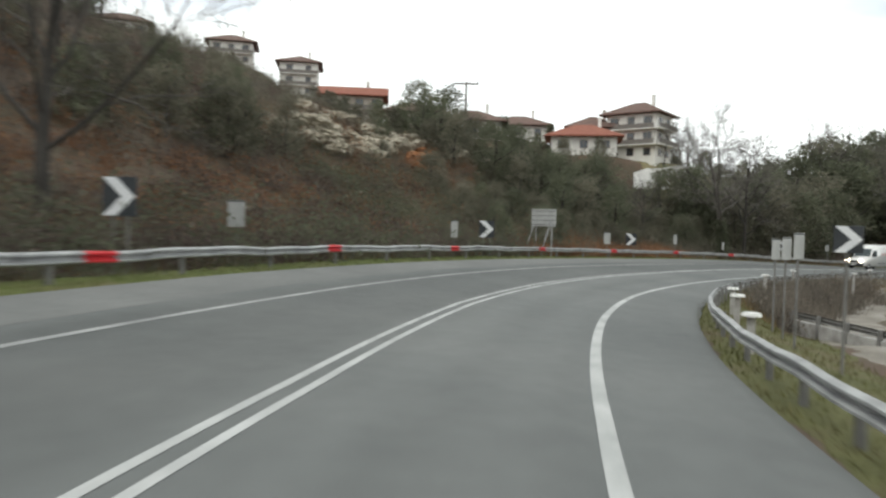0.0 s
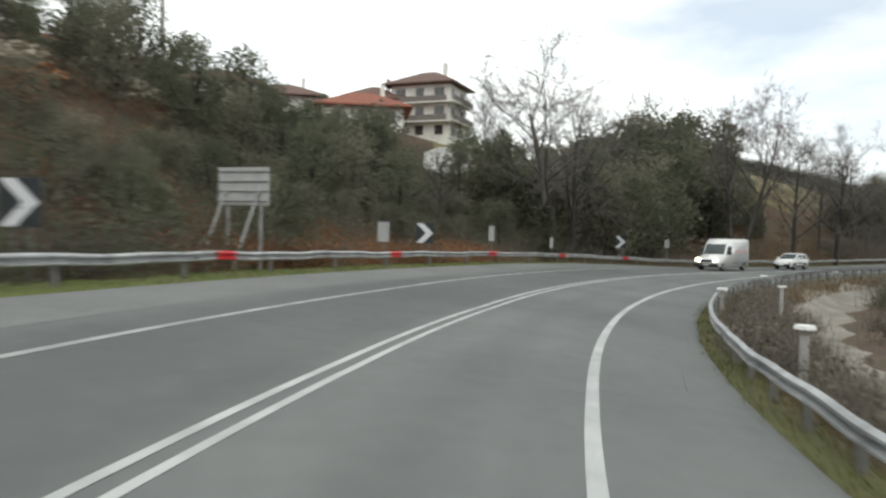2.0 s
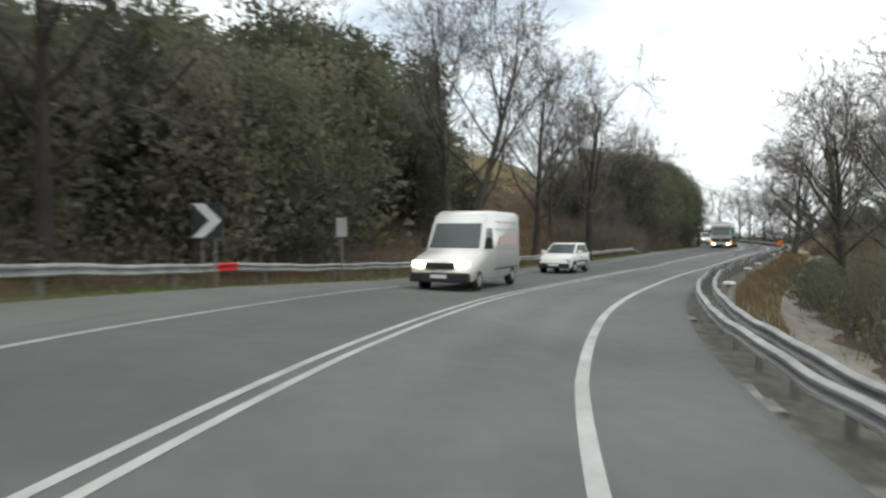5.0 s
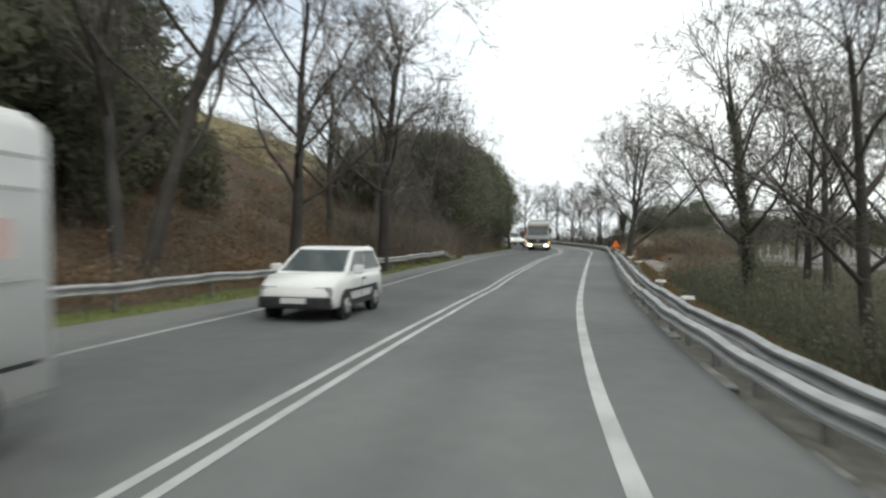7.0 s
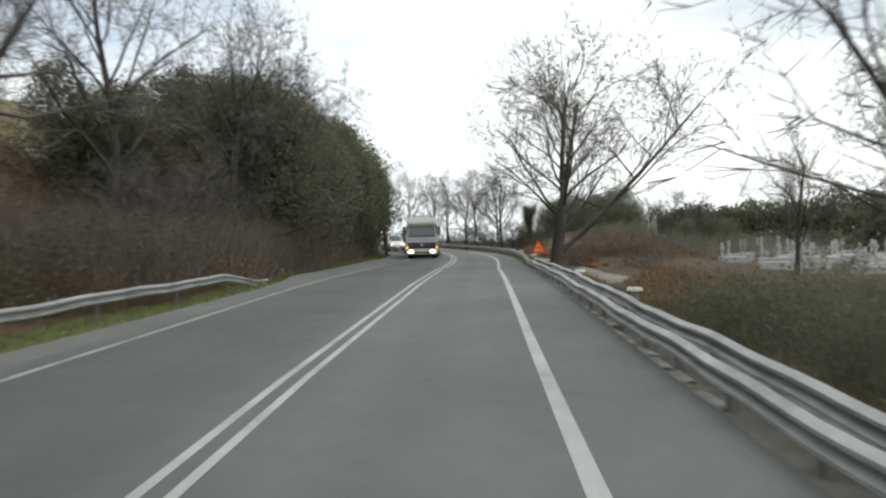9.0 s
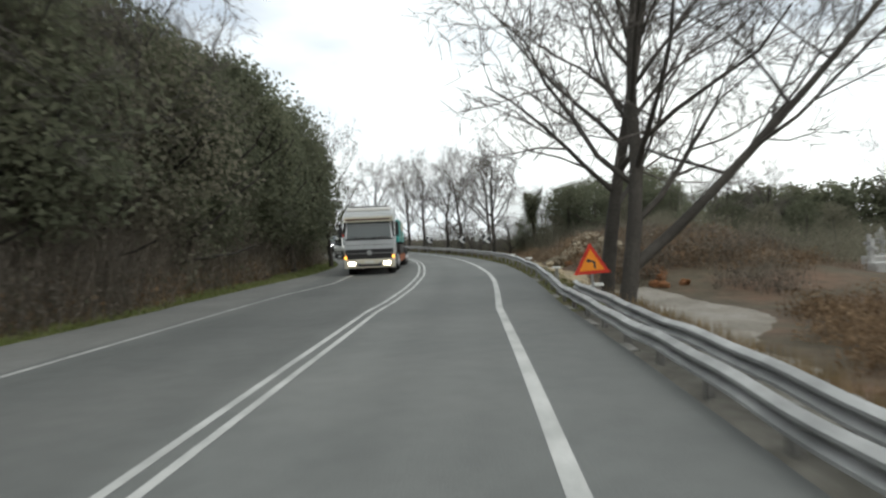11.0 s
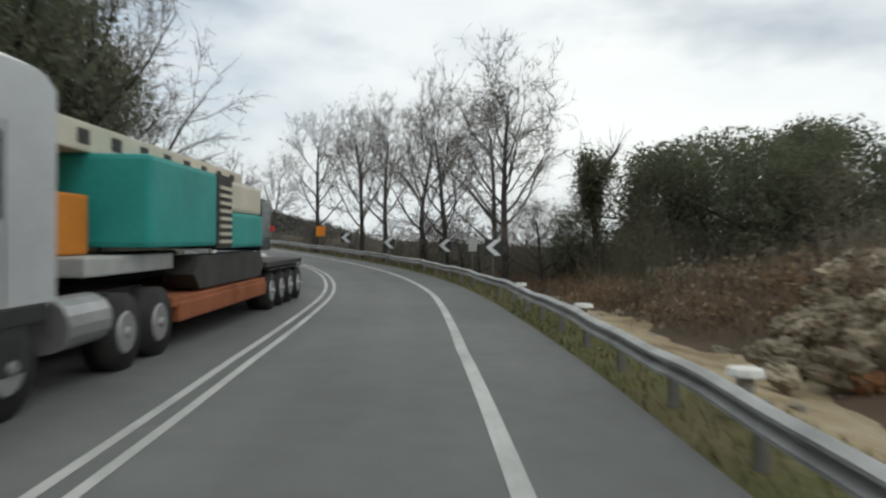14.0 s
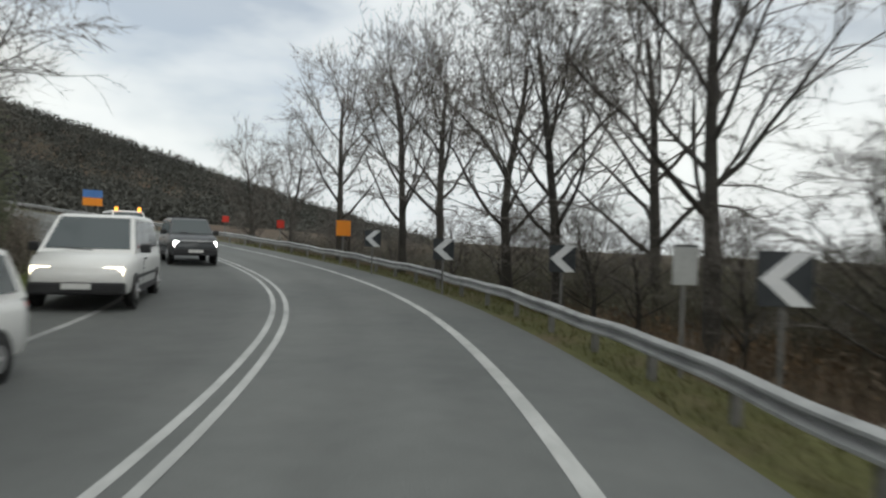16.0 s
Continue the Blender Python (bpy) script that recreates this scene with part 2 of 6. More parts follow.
# bank on the uphill side: distance from the rail, height, by stretch of road
BANK_D = [0, 2, 6, 12, 20, 35, 60, 100, 180]
BANK_S = [-28, 31, 58, 70, 77, 86, 95.9, 112, 128, 145, 158, 175, 195, 206, 225, 260, 340]
BANK_Z = [[0, 0.1, 1.7, 5.3, 9.5, 18, 28, 36, 37],
          [0, 0.1, 1.6, 5.2, 10, 19, 28, 35, 36],
          [0, 0.1, 1.6, 5, 10.5, 17.5, 22, 27, 25],
          [0, 0.1, 1.5, 4.8, 9.8, 14.5, 19, 24, 22],
          [0, 0.1, 1.3, 4.3, 9, 12.5, 17, 21, 19],
          [0, 0.1, 0.9, 2.6, 5.6, 9, 15, 19, 17.5],
          [0, 0.14, 0.88, 2.73, 5.56, 9.12, 14.91, 16.92, 15.62],
          [0, 0.18, 0.86, 2.36, 4.35, 7.88, 14.08, 16.43, 16.43],
          [0, 0.2, 1.1, 3, 6, 11, 15, 17, 17],
          [0, 0.2, 1.3, 4.4, 9.3, 13.3, 15.5, 16, 17],
          [0, 0.3, 2.5, 5.8, 10.8, 15.2, 17, 17, 18],
          [0, 0.5, 3.2, 6, 10.8, 14.5, 16, 16, 18],
          [0, 0.5, 2.6, 4.5, 5.5, 7, 9, 12, 18],
          [0, 0.3, 1.2, 1.6, 2, 2.5, 5, 10, 20],
          [0, 0.2, 0.5, 0.6, 0.6, 1, 4, 10, 15],
          [0, 0.2, 0.5, 0.6, 0.6, 2, 7, 12, 15],
          [0, 0.2, 0.5, 0.6, 1, 3, 8, 12, 14]]
_bank = np.array(BANK_Z)


def bank(s, d):
    out = np.zeros(np.shape(d))
    cols = np.stack([np.interp(s, BANK_S, _bank[:, j]) for j in range(len(BANK_D))], -1)
    for j in range(len(BANK_D) - 1):
        a, b = BANK_D[j], BANK_D[j + 1]
        w = np.clip((d - a) / (b - a), 0, 1)
        out = np.where(d >= a, cols[..., j] * (1 - w) + cols[..., j + 1] * w, out)
    return np.where(d >= BANK_D[-1], cols[..., -1], out)


# levelled plots on the hill: x, y, height
PLOTS = [(42.99, 148.51, 16.78), (43.76, 140.07, 15.09), (30.54, 136.4, 16.4), (34.07, 148.19, 16.97), (20.45, 160.87, 21.48), (10.72, 143.59, 19.6), (-0.69, 146.95, 21.48), (-15.9, 164.2, 24.8), (-34.5, 191.4, 34.9), (-50.7, 186.7, 41.7), (-67.7, 164.3, 40.1)]


def ground_z(x, y, su=None):
    s, u = road_coords(x, y) if su is None else su
    base = road_z(s) - 0.12 - table(CAMBER, s) * np.clip(u, -7.5, 6.5)
    left_in = table(LEFT_RAIL + [(160, -6.6), (340, -6.6)], s) - 0.6
    d = left_in - u
    hill = bank(s, np.maximum(d, 0)) + smooth01(2, 12, d) * 0.5 * wave(x, y, 5.0) + smooth01(10, 40, d) * 1.2 * wave(x, y, 17.0, 3)
    r = u - 6.0
    deep = np.interp(s, [-60, 37, 43, 62, 79.97, 100, 140, 156, 172, 180, 200, 215, 340], [0.4, 0.5, 1.2, 1.7, 1.6, 1.3, 1.6, 0.9, 0.8, 0.35, 0.4, 0.6, 1.5])
    fall = -deep * smooth01(0, 3.0, r)
    rise = np.interp(s, [-60, 100, 150, 174, 179, 183, 190, 197, 205, 225, 340], [0, 0, 0, 0.1, 0.9, 1.7, 1.5, 0.9, 0.35, -1.0, -3]) * smooth01(1.9, 4.6, r) * (1 - smooth01(9, 15, r))
    far = np.interp(s, [-60, 60, 120, 160, 200, 240, 340], [0, 0, 6, 9, 6, -6, -10]) * smooth01(30, 110, r)
    right = fall + rise + far + smooth01(4, 14, r) * 0.3 * wave(x, y, 6.0, 5)
    z = base + np.where(d > 0, hill, 0) + np.where(r > 0, right, 0)
    for px, py, pz in PLOTS:
        z = z + np.maximum(pz - z, 0) * (1 - smooth01(7, 14, np.hypot(x - px, y - py)))
    return z


def land_z(x, y, su=None):
    """The ground with the far land: a wooded mountain beyond the end of the road, falling away to a valley."""
    z = ground_z(x, y, su)
    out = np.maximum(np.maximum(-70 - x, x - 230), np.maximum(-40 - y, y - 220))
    z = z + smooth01(0, 60, out) * 1.5 * wave(x, y, 40, 2)
    angle = np.degrees(np.arctan2(x - 139, y - 117))
    crest = np.interp(angle, [-75, 0, 8, 20, 27, 40, 52, 60, 75, 100, 140], [0, 0, 6, 44, 52, 36, 14, 2, -12, -15, 0])
    return z + crest * smooth01(120, 330, np.hypot(x - 139, y - 117)) * (1 + 0.05 * wave(x, y, 60, 4))


# ---------------------------------------------------------------- ground


def spaced(lo, hi, inner_lo, inner_hi, fine_step):
    mid = np.arange(inner_lo, inner_hi + fine_step, fine_step)
    up, down, step = [], [], fine_step
    v = mid[-1]
    while v < hi:
        step *= 1.22
        v += step
        up.append(v)
    v, step = mid[0], fine_step
    while v > lo:
        step *= 1.22
        v -= step
        down.append(v)
    return np.concatenate([down[::-1], mid, up])


def build_ground():
    gx = spaced(-1500, 1700, -70, 230, 1.1)
    gy = spaced(-1500, 1700, -40, 220, 1.1)
    x, y = np.meshgrid(gx, gy, indexing="ij")
    s, u = road_coords(x, y)
    z = land_z(x, y, (s, u))
    n, m = len(gx), len(gy)
    verts = np.stack([x, y, z], -1).reshape(-1, 3)
    i, j = np.meshgrid(np.arange(n - 1), np.arange(m - 1), indexing="ij")
    a = (i * m + j).ravel()
    faces = np.stack([a, a + m, a + m + 1, a + 1], 1)
    cu, cs = u.reshape(-1)[faces].mean(1), s.reshape(-1)[faces].mean(1)
    idx = ((cs > 112) & (cs < 146) & (cu < -24) & (cu > -90)).astype(np.int32)
    ob = mesh_object("ground", verts, faces, [GROUND, DRY_GRASS], smooth=True, index=idx)
    tagged(ob, "brown winter hillside and grassy verges with a pale dirt track", "ground", kind="structure")


DRY_GRASS = material("dry_meadow", [(0.125, 0.108, 0.054), (0.18, 0.152, 0.08), (0.145, 0.138, 0.064)], 0.12, 1.0, 0.6, 4, fine=0.5)
SAND = material("sandy_earth", [(0.16, 0.12, 0.07), (0.30, 0.24, 0.15), (0.36, 0.31, 0.22)], 0.8, 1.0, 0.6, 9, fine=0.4)
DIRT = material("verge_dirt", [(0.075, 0.071, 0.059), (0.12, 0.114, 0.097), (0.17, 0.163, 0.142)], 3.0, 1.0, 0.0, 60, fine=0.3)
GRAVEL = material("pale_gravel", [(0.15, 0.135, 0.11), (0.22, 0.2, 0.17), (0.29, 0.27, 0.24)], 0.5, 1.0, 0.6, 7, fine=0.4)
build_ground()


def ribbon(name, s0, s1, ua, ub, dz, mat, label, category, step=1.0, thick=0.0, columns=1, wear_and_shade=False):
    s = np.arange(s0, s1 + step, step)
    lo = table(ua, s) if isinstance(ua, list) else np.full(len(s), float(ua))
    hi = table(ub, s) if isinstance(ub, list) else np.full(len(s), float(ub))
    rows = [at(s, lo + (hi - lo) * k / columns, dz) for k in range(columns + 1)]
    if thick:
        rows = [at(s, lo - thick, dz - thick)] + rows + [at(s, hi + thick, dz - thick)]
    w, n = len(rows), len(s)
    verts = np.stack(rows, 1).reshape(-1, 3)
    i, j = np.meshgrid(np.arange(n - 1), np.arange(w - 1), indexing="ij")
    a = (i * w + j).ravel()
    faces = np.stack([a, a + 1, a + w + 1, a + w], 1)
    ob = mesh_object(name, verts, faces, mat, smooth=True)
    if wear_and_shade:
        # oncoming lane darkened, partly as painted vignetting, tracks polished paler by tyres, long streaks
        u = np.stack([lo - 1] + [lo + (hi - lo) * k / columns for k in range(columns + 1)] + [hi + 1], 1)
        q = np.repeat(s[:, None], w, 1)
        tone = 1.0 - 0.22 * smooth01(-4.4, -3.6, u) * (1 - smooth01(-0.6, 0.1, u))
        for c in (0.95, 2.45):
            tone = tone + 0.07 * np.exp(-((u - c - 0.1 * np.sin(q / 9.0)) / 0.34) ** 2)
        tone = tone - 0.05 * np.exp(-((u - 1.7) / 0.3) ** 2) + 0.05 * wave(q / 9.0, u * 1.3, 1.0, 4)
        field = ob.data.attributes.new("wear_and_shade", "FLOAT", "POINT")
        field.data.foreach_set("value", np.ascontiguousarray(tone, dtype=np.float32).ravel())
    return tagged(ob, label, category, kind="structure")



def ground_strip(name, s0, s1, ua, ub, dz, mat, label, category, columns=6, ragged=0.2, step=0.5):
    """A strip that lies on the ground along the road, with uneven edges."""
    s = np.arange(s0, s1 + step, step)
    rng = np.random.default_rng(int(abs(s0) * 7 + columns))
    lo = table(ua, s) + ragged * (rng.random(len(s)) - 0.5) + ragged * np.sin(s * 0.7)
    hi = table(ub, s) + ragged * (rng.random(len(s)) - 0.5) + ragged * np.sin(s * 0.9 + 2)
    u = lo[:, None] + (hi - lo)[:, None] * np.linspace(0, 1, columns + 1)[None]
    g = at(np.repeat(s[:, None], columns + 1, 1), u)
    edge = np.zeros(columns + 1)
    edge[[0, -1]] = -0.12
    z = ground_z(g[..., 0], g[..., 1], (np.repeat(s[:, None], columns + 1, 1), u)) + dz + edge + 0.02 * (rng.random(u.shape) - 0.5)
    g[..., 2] = z
    w, n = columns + 1, len(s)
    i, j = np.meshgrid(np.arange(n - 1), np.arange(w - 1), indexing="ij")
    a = (i * w + j).ravel()
    ob = mesh_object(name, g.reshape(-1, 3), np.stack([a, a + 1, a + w + 1, a + w], 1), mat, smooth=True)
    return tagged(ob, label, category, kind="structure")


ground_strip("grass_verge", -58, 338, [(s, u - 1.0) for s, u in LEFT_RAIL] + [(160, -8.4), (172, -8.4), (184, -7.6), (340, -7.6)], [(s, u + 0.05) for s, u in LEFT_EDGE], 0.07, GRASS, "short green grass verge beside the asphalt", "grass verge")
ground_strip("dirt_verge", 78, 165, [(78, 5.1), (97, 4.8), (112, 4.6), (174, 4.7)], [(78, 7.2), (100, 6.6), (174, 6.6)], 0.065, DIRT, "grey gravelly dirt verge under the guardrail", "dirt verge")
GUTTER = material("broken_concrete_edge", [(0.14, 0.137, 0.127), (0.22, 0.215, 0.2), (0.31, 0.305, 0.285)], 1.3, 1.0, 0.4, 30, fine=0.3)
GRASS_DULL = material("dull_winter_grass", [(0.07, 0.072, 0.027), (0.095, 0.095, 0.036), (0.115, 0.09, 0.052)], 0.5, 1.0, 0.6, 9, fine=0.5)
for q0, q1 in ((-58, 79), (164, 338)):
    ground_strip("grass_verge", q0, q1, [(-60, 5.1), (79, 5.1), (165, 4.65), (180, 4.9), (210, 4.65), (340, 4.65)], [(-60, 9.6), (40, 9.4), (50, 8.0), (66, 7.8), (80, 6.9), (165, 6.3), (185, 6.8), (340, 6.8)], 0.07, GRASS_DULL, "patchy green and brown grass verge under the guardrail", "grass verge")
TRACK_IN = [(23.66, 9.5), (48.53, 8.8), (75.85, 7.8), (95, 6.9), (118, 7.0), (150, 8.0), (158, 6.6), (172, 6.8), (176, 8.5)]
TRACK_OUT = [(23.66, 16.0), (48.53, 13.5), (75.85, 11.5), (95, 10.2), (118, 9.4), (150, 8.7), (158, 8.4), (164, 9.8), (170, 12.4), (176, 9.2)]
ground_strip("dirt_track", 23.66, 175, TRACK_IN, TRACK_OUT, 0.06, GRAVEL, "pale gravel track below the road", "track", ragged=0.35)
ground_strip("dirt_track", 174, 212, [(174, 6.5), (190, 6.8), (200, 7.1), (212, 7.0)], [(174, 8.2), (190, 8.5), (198, 8.6), (205, 7.8), (212, 7.3)], 0.09, SAND, "sandy earth bank behind the guardrail", "track", ragged=0.25)

ground_strip("meadow", 116, 180, [(116, -52), (180, -48)], [(116, -21), (140, -22), (180, -20)], 0.12, DRY_GRASS, "yellow-brown grass meadow on the hillside", "meadow", columns=14, ragged=1.5, step=1.0)
ribbon("road", -58, 338, LEFT_EDGE, RIGHT_EDGE, 0.0, ASPHALT, "grey two-lane asphalt road curving between hills", "road", thick=0.12, columns=56, wear_and_shade=True)
ribbon("trim", -58, 338, [(s, u + 0.02) for s, u in LEFT_EDGE], [(s, min(u + 2.2, -4.3)) for s, u in LEFT_EDGE], 0.004, SHOULDER, "paler worn asphalt shoulder", "shoulder")
CENTRE = [(-60, 0.2), (20, 0.2), (30, -0.02), (40, -0.08), (50, 0.09), (60, 0.13), (70, 0.0), (80, -0.06), (90, -0.15), (100, -0.05), (107, 0.15), (118, 0.38), (126, 0.36), (134, 0.2), (153, 0.1), (165, 0.06), (173, 0.4), (180, 0.54), (186, 0.47), (195, 0.4), (206, 0.36), (214, 0.4), (340, 0.2)]
RIGHT_LINE = [(-60, 3.34), (20, 3.33), (30, 3.2), (40, 3.17), (50, 3.32), (60, 3.38), (70, 3.4), (80, 3.28), (90, 3.12), (98, 3.2), (106, 3.4), (122, 3.4), (155, 3.34), (165, 3.3), (175, 3.62), (180, 3.67), (188, 3.52), (199, 3.58), (207, 3.52), (340, 3.5)]
LEFT_LINE = [(-60, -3.4), (20, -3.35), (30, -3.2), (50, -3.1), (60, -3.06), (70, -3.22), (80, -3.35), (90, -3.7), (100, -3.95), (111, -3.9), (118, -3.85), (125, -3.45), (140, -3.85), (157, -4.27), (164, -4.33), (168, -4.35), (172, -4.0), (177, -3.08), (190, -2.95), (206, -3.1), (340, -3.4)]
for rows, shift, w, label in ((LEFT_LINE, 0, 0.14, "worn white painted edge line"), (CENTRE, -0.14, 0.11, "white painted double centre line"),
                              (CENTRE, 0.14, 0.11, "white painted double centre line"), (RIGHT_LINE, 0.02, 0.175, "broad white painted edge line")):
    ribbon("road_marking", -58, 338, [(q, u + shift - w / 2) for q, u in rows], [(q, u + shift + w / 2) for q, u in rows], 0.006, PAINT_WORN if rows is LEFT_LINE else PAINT, label, "road marking")
# ---------------------------------------------------------------- guard rails
BEAM = [(0.0, 0.485), (0.03, 0.495), (0.095, 0.525), (0.095, 0.56), (0.012, 0.6), (0.005, 0.618), (0.012, 0.636), (0.095, 0.676), (0.095, 0.712), (0.03, 0.74), (0.0, 0.75)]


def guardrail(s0, s1, offset, side, label, spacing, end=False, lift=0.0, dip=((0, 0.0), (1, 0.0))):
    """A W-beam with its posts; side is the direction in which the beam faces."""
    rail = thing("guardrail", Matrix(), label, "guardrail")
    s = np.arange(s0, s1 + 0.5, 0.5)
    u = table(offset, s) if isinstance(offset, list) else np.full(len(s), float(offset))
    sag = 0.02 * np.sin(s * 0.9) + 0.012 * np.sin(s * 2.3) + lift + table(dip, s)
    if end:
        sag = sag - 0.5 * smooth01(s1 - 7, s1, s)
        u = u - 0.5 * smooth01(s1 - 7, s1, s)
    rows = [at(s, u + side * p, z + sag) for p, z in BEAM] + [at(s, u + side * (p - 0.006), z + sag) for p, z in BEAM[::-1]]
    w, n = len(rows), len(s)
    verts = np.stack(rows, 1).reshape(-1, 3)
    i, j = np.meshgrid(np.arange(n - 1), np.arange(w), indexing="ij")
    a, b = (i * w + j).ravel(), (i * w + (j + 1) % w).ravel()
    mesh_object("beam", verts, np.stack([a, b, b + w, a + w], 1), GALV, rail)
    post = None
    for sp in np.arange(s0 + 0.7, s1 - 1.0, spacing):
        up = float(np.interp(sp, s, u)) - side * 0.09
        m = along(sp, up, float(np.interp(sp, s, sag)))
        if post is None:
            bm = box(-0.05, 0.05, -0.05, 0.05, -0.5 - lift, 0.70, 0.01)
            post = part("post", bm, GALV_DARK, rail)
            post.matrix_basis = m
        else:
            p = post.copy()
            scene.collection.objects.link(p)
            p.matrix_basis = m
    return rail, (s, u, sag)


RAIL_DIP = [(86, 0.0), (100, -0.1), (162, -0.12), (174, 0.0)]
left_rail, left_run = guardrail(-40, 154, LEFT_RAIL, 1, "galvanised roadside guardrail with red reflective bands", 4.0, end=True, lift=-0.13)
right_rail, right_run = guardrail(-40, 320, RIGHT_RAIL, -1, "galvanised guardrail along the grassy verge", 2.0, lift=-0.2, dip=RAIL_DIP)
back_rail, back_run = guardrail(86, 167, [(q, u + 0.46) for q, u in RIGHT_RAIL], -1, "second weathered guardrail behind the first", 2.0, lift=-0.16, dip=RAIL_DIP)


def band(s0, length=0.9):
    s, u, sag = left_run
    rows_s = np.linspace(s0, s0 + length, 4)
    pts = [at(rows_s, np.interp(rows_s, s, u) + p + 0.005, z + np.interp(rows_s, s, sag)) for p, z in BEAM[1:]]
    w = len(pts)
    verts = np.stack(pts, 1).reshape(-1, 3)
    i, j = np.meshgrid(np.arange(3), np.arange(w - 1), indexing="ij")
    a = (i * w + j).ravel()
    mesh_object("reflective_band", verts, np.stack([a, a + 1, a + w + 1, a + w], 1), RED, left_rail, "red reflective band")


for s0 in (25.42, 35.96, 46.7, 57.83, 68.83, 79.17, 88.73, 98.29):
    band(s0)

# ---------------------------------------------------------------- plants
BARK = material("grey_brown_bark", [(0.036, 0.033, 0.029), (0.056, 0.051, 0.045), (0.085, 0.078, 0.068)], 1.1, 0.95, 0.5, 12, fine=0.35, per_object=0.2)
PALE_BARK = material("pale_plane_bark", [(0.06, 0.055, 0.047), (0.11, 0.1, 0.088), (0.19, 0.178, 0.16)], 0.9, 0.9, 0.4, 10, fine=0.35)
TWIG = material("winter_twigs", [(0.108, 0.098, 0.087), (0.168, 0.152, 0.135)], 0.7, 0.95, fine=0.3, per_object=0.2)
LEAF = material("evergreen_leaves", [(0.118, 0.129, 0.089), (0.155, 0.165, 0.113), (0.193, 0.197, 0.131)], 0.35, 0.95, fine=0.25, per_object=0.22, per_island=0.12, spec=0.04, thin=0.5)
OLIVE = material("brown_green_leaves", [(0.145, 0.140, 0.107), (0.181, 0.173, 0.130), (0.218, 0.203, 0.154)], 0.35, 0.95, fine=0.25, per_object=0.22, per_island=0.12, spec=0.04, thin=0.5)
# grey of the distance haze is painted into this far pine colour
HAZED_PINE = material("hazed_pine", [(0.056, 0.058, 0.052), (0.074, 0.075, 0.066), (0.092, 0.09, 0.078)], 0.05, 1.0, fine=0.3, per_island=0.3)
BRAMBLE = material("pale_dead_bramble", [(0.13, 0.103, 0.076), (0.19, 0.148, 0.108), (0.26, 0.205, 0.15)], 0.25, 1.0, fine=0.35, per_island=0.35)
HEATH = material("dark_winter_heath", [(0.075, 0.058, 0.05), (0.105, 0.08, 0.068), (0.14, 0.112, 0.095)], 0.2, 1.0, fine=0.4, per_island=0.4, thin=0.2)
RUST = material("dead_bracken", [(0.13, 0.092, 0.058), (0.2, 0.135, 0.082), (0.27, 0.19, 0.12)], 0.2, 1.0, fine=0.4, per_island=0.4, thin=0.25)
RUSSET = material("russet_winter_scrub", [(0.13, 0.072, 0.042), (0.215, 0.112, 0.06), (0.29, 0.165, 0.095)], 0.2, 1.0, fine=0.35, per_island=0.3, thin=0.25)
BRIAR = material("leafless_briar", [(0.116, 0.103, 0.085), (0.161, 0.141, 0.116), (0.206, 0.174, 0.139)], 0.2, 1.0, fine=0.4, per_island=0.45, thin=0.25)
BLADE = material("grass_blades", [(0.075, 0.1, 0.026), (0.115, 0.14, 0.04), (0.16, 0.145, 0.07)], 0.4, 0.95, fine=0.3, per_island=0.4, thin=0.25)
BLADE_DULL = material("dull_grass_blades", [(0.07, 0.078, 0.024), (0.105, 0.105, 0.038), (0.15, 0.122, 0.066)], 0.4, 0.95, fine=0.3, per_island=0.4, thin=0.25)
STRAW = material("dry_straw", [(0.14, 0.10, 0.05), (0.22, 0.16, 0.085)], 0.4, 1.0, fine=0.3, per_island=0.4, thin=0.25)


def fast_mesh(name, verts, quads, mat, smooth=False):
    """verts: (n, 3); quads: (m, 3 or 4), all of one size."""
    me = bpy.data.meshes.new(name)
    m, k = quads.shape
    me.vertices.add(len(verts))
    me.vertices.foreach_set("co", np.ascontiguousarray(verts, dtype=np.float32).ravel())
    me.loops.add(m * k)
    me.loops.foreach_set("vertex_index", np.ascontiguousarray(quads, dtype=np.int32).ravel())
    me.polygons.add(m)
    me.polygons.foreach_set("loop_start", np.arange(0, m * k, k, dtype=np.int32))
    if smooth:
        me.polygons.foreach_set("use_smooth", np.ones(m, dtype=bool))
    me.materials.append(mat)
    me.update(calc_edges=True)
    return me


def leaf_blades(centres, size, rng):
    """Small three-cornered leaves or sprays at the centres, turned every way."""
    n = len(centres)
    a = rng.normal(size=(n, 3))
    a /= np.linalg.norm(a, axis=1)[:, None]
    b = np.cross(a, rng.normal(size=(n, 3)))
    b /= np.linalg.norm(b, axis=1)[:, None] + 1e-9
    ln = (size * (0.6 + 0.8 * rng.random(n)))[:, None]
    wd = ln * (0.45 + 0.4 * rng.random(n))[:, None]
    v = np.stack([centres - a * ln * 0.8 + b * wd, centres - a * ln * 0.6 - b * wd, centres + a * ln], 1)
    return v.reshape(-1, 3), np.arange(n * 3).reshape(n, 3)


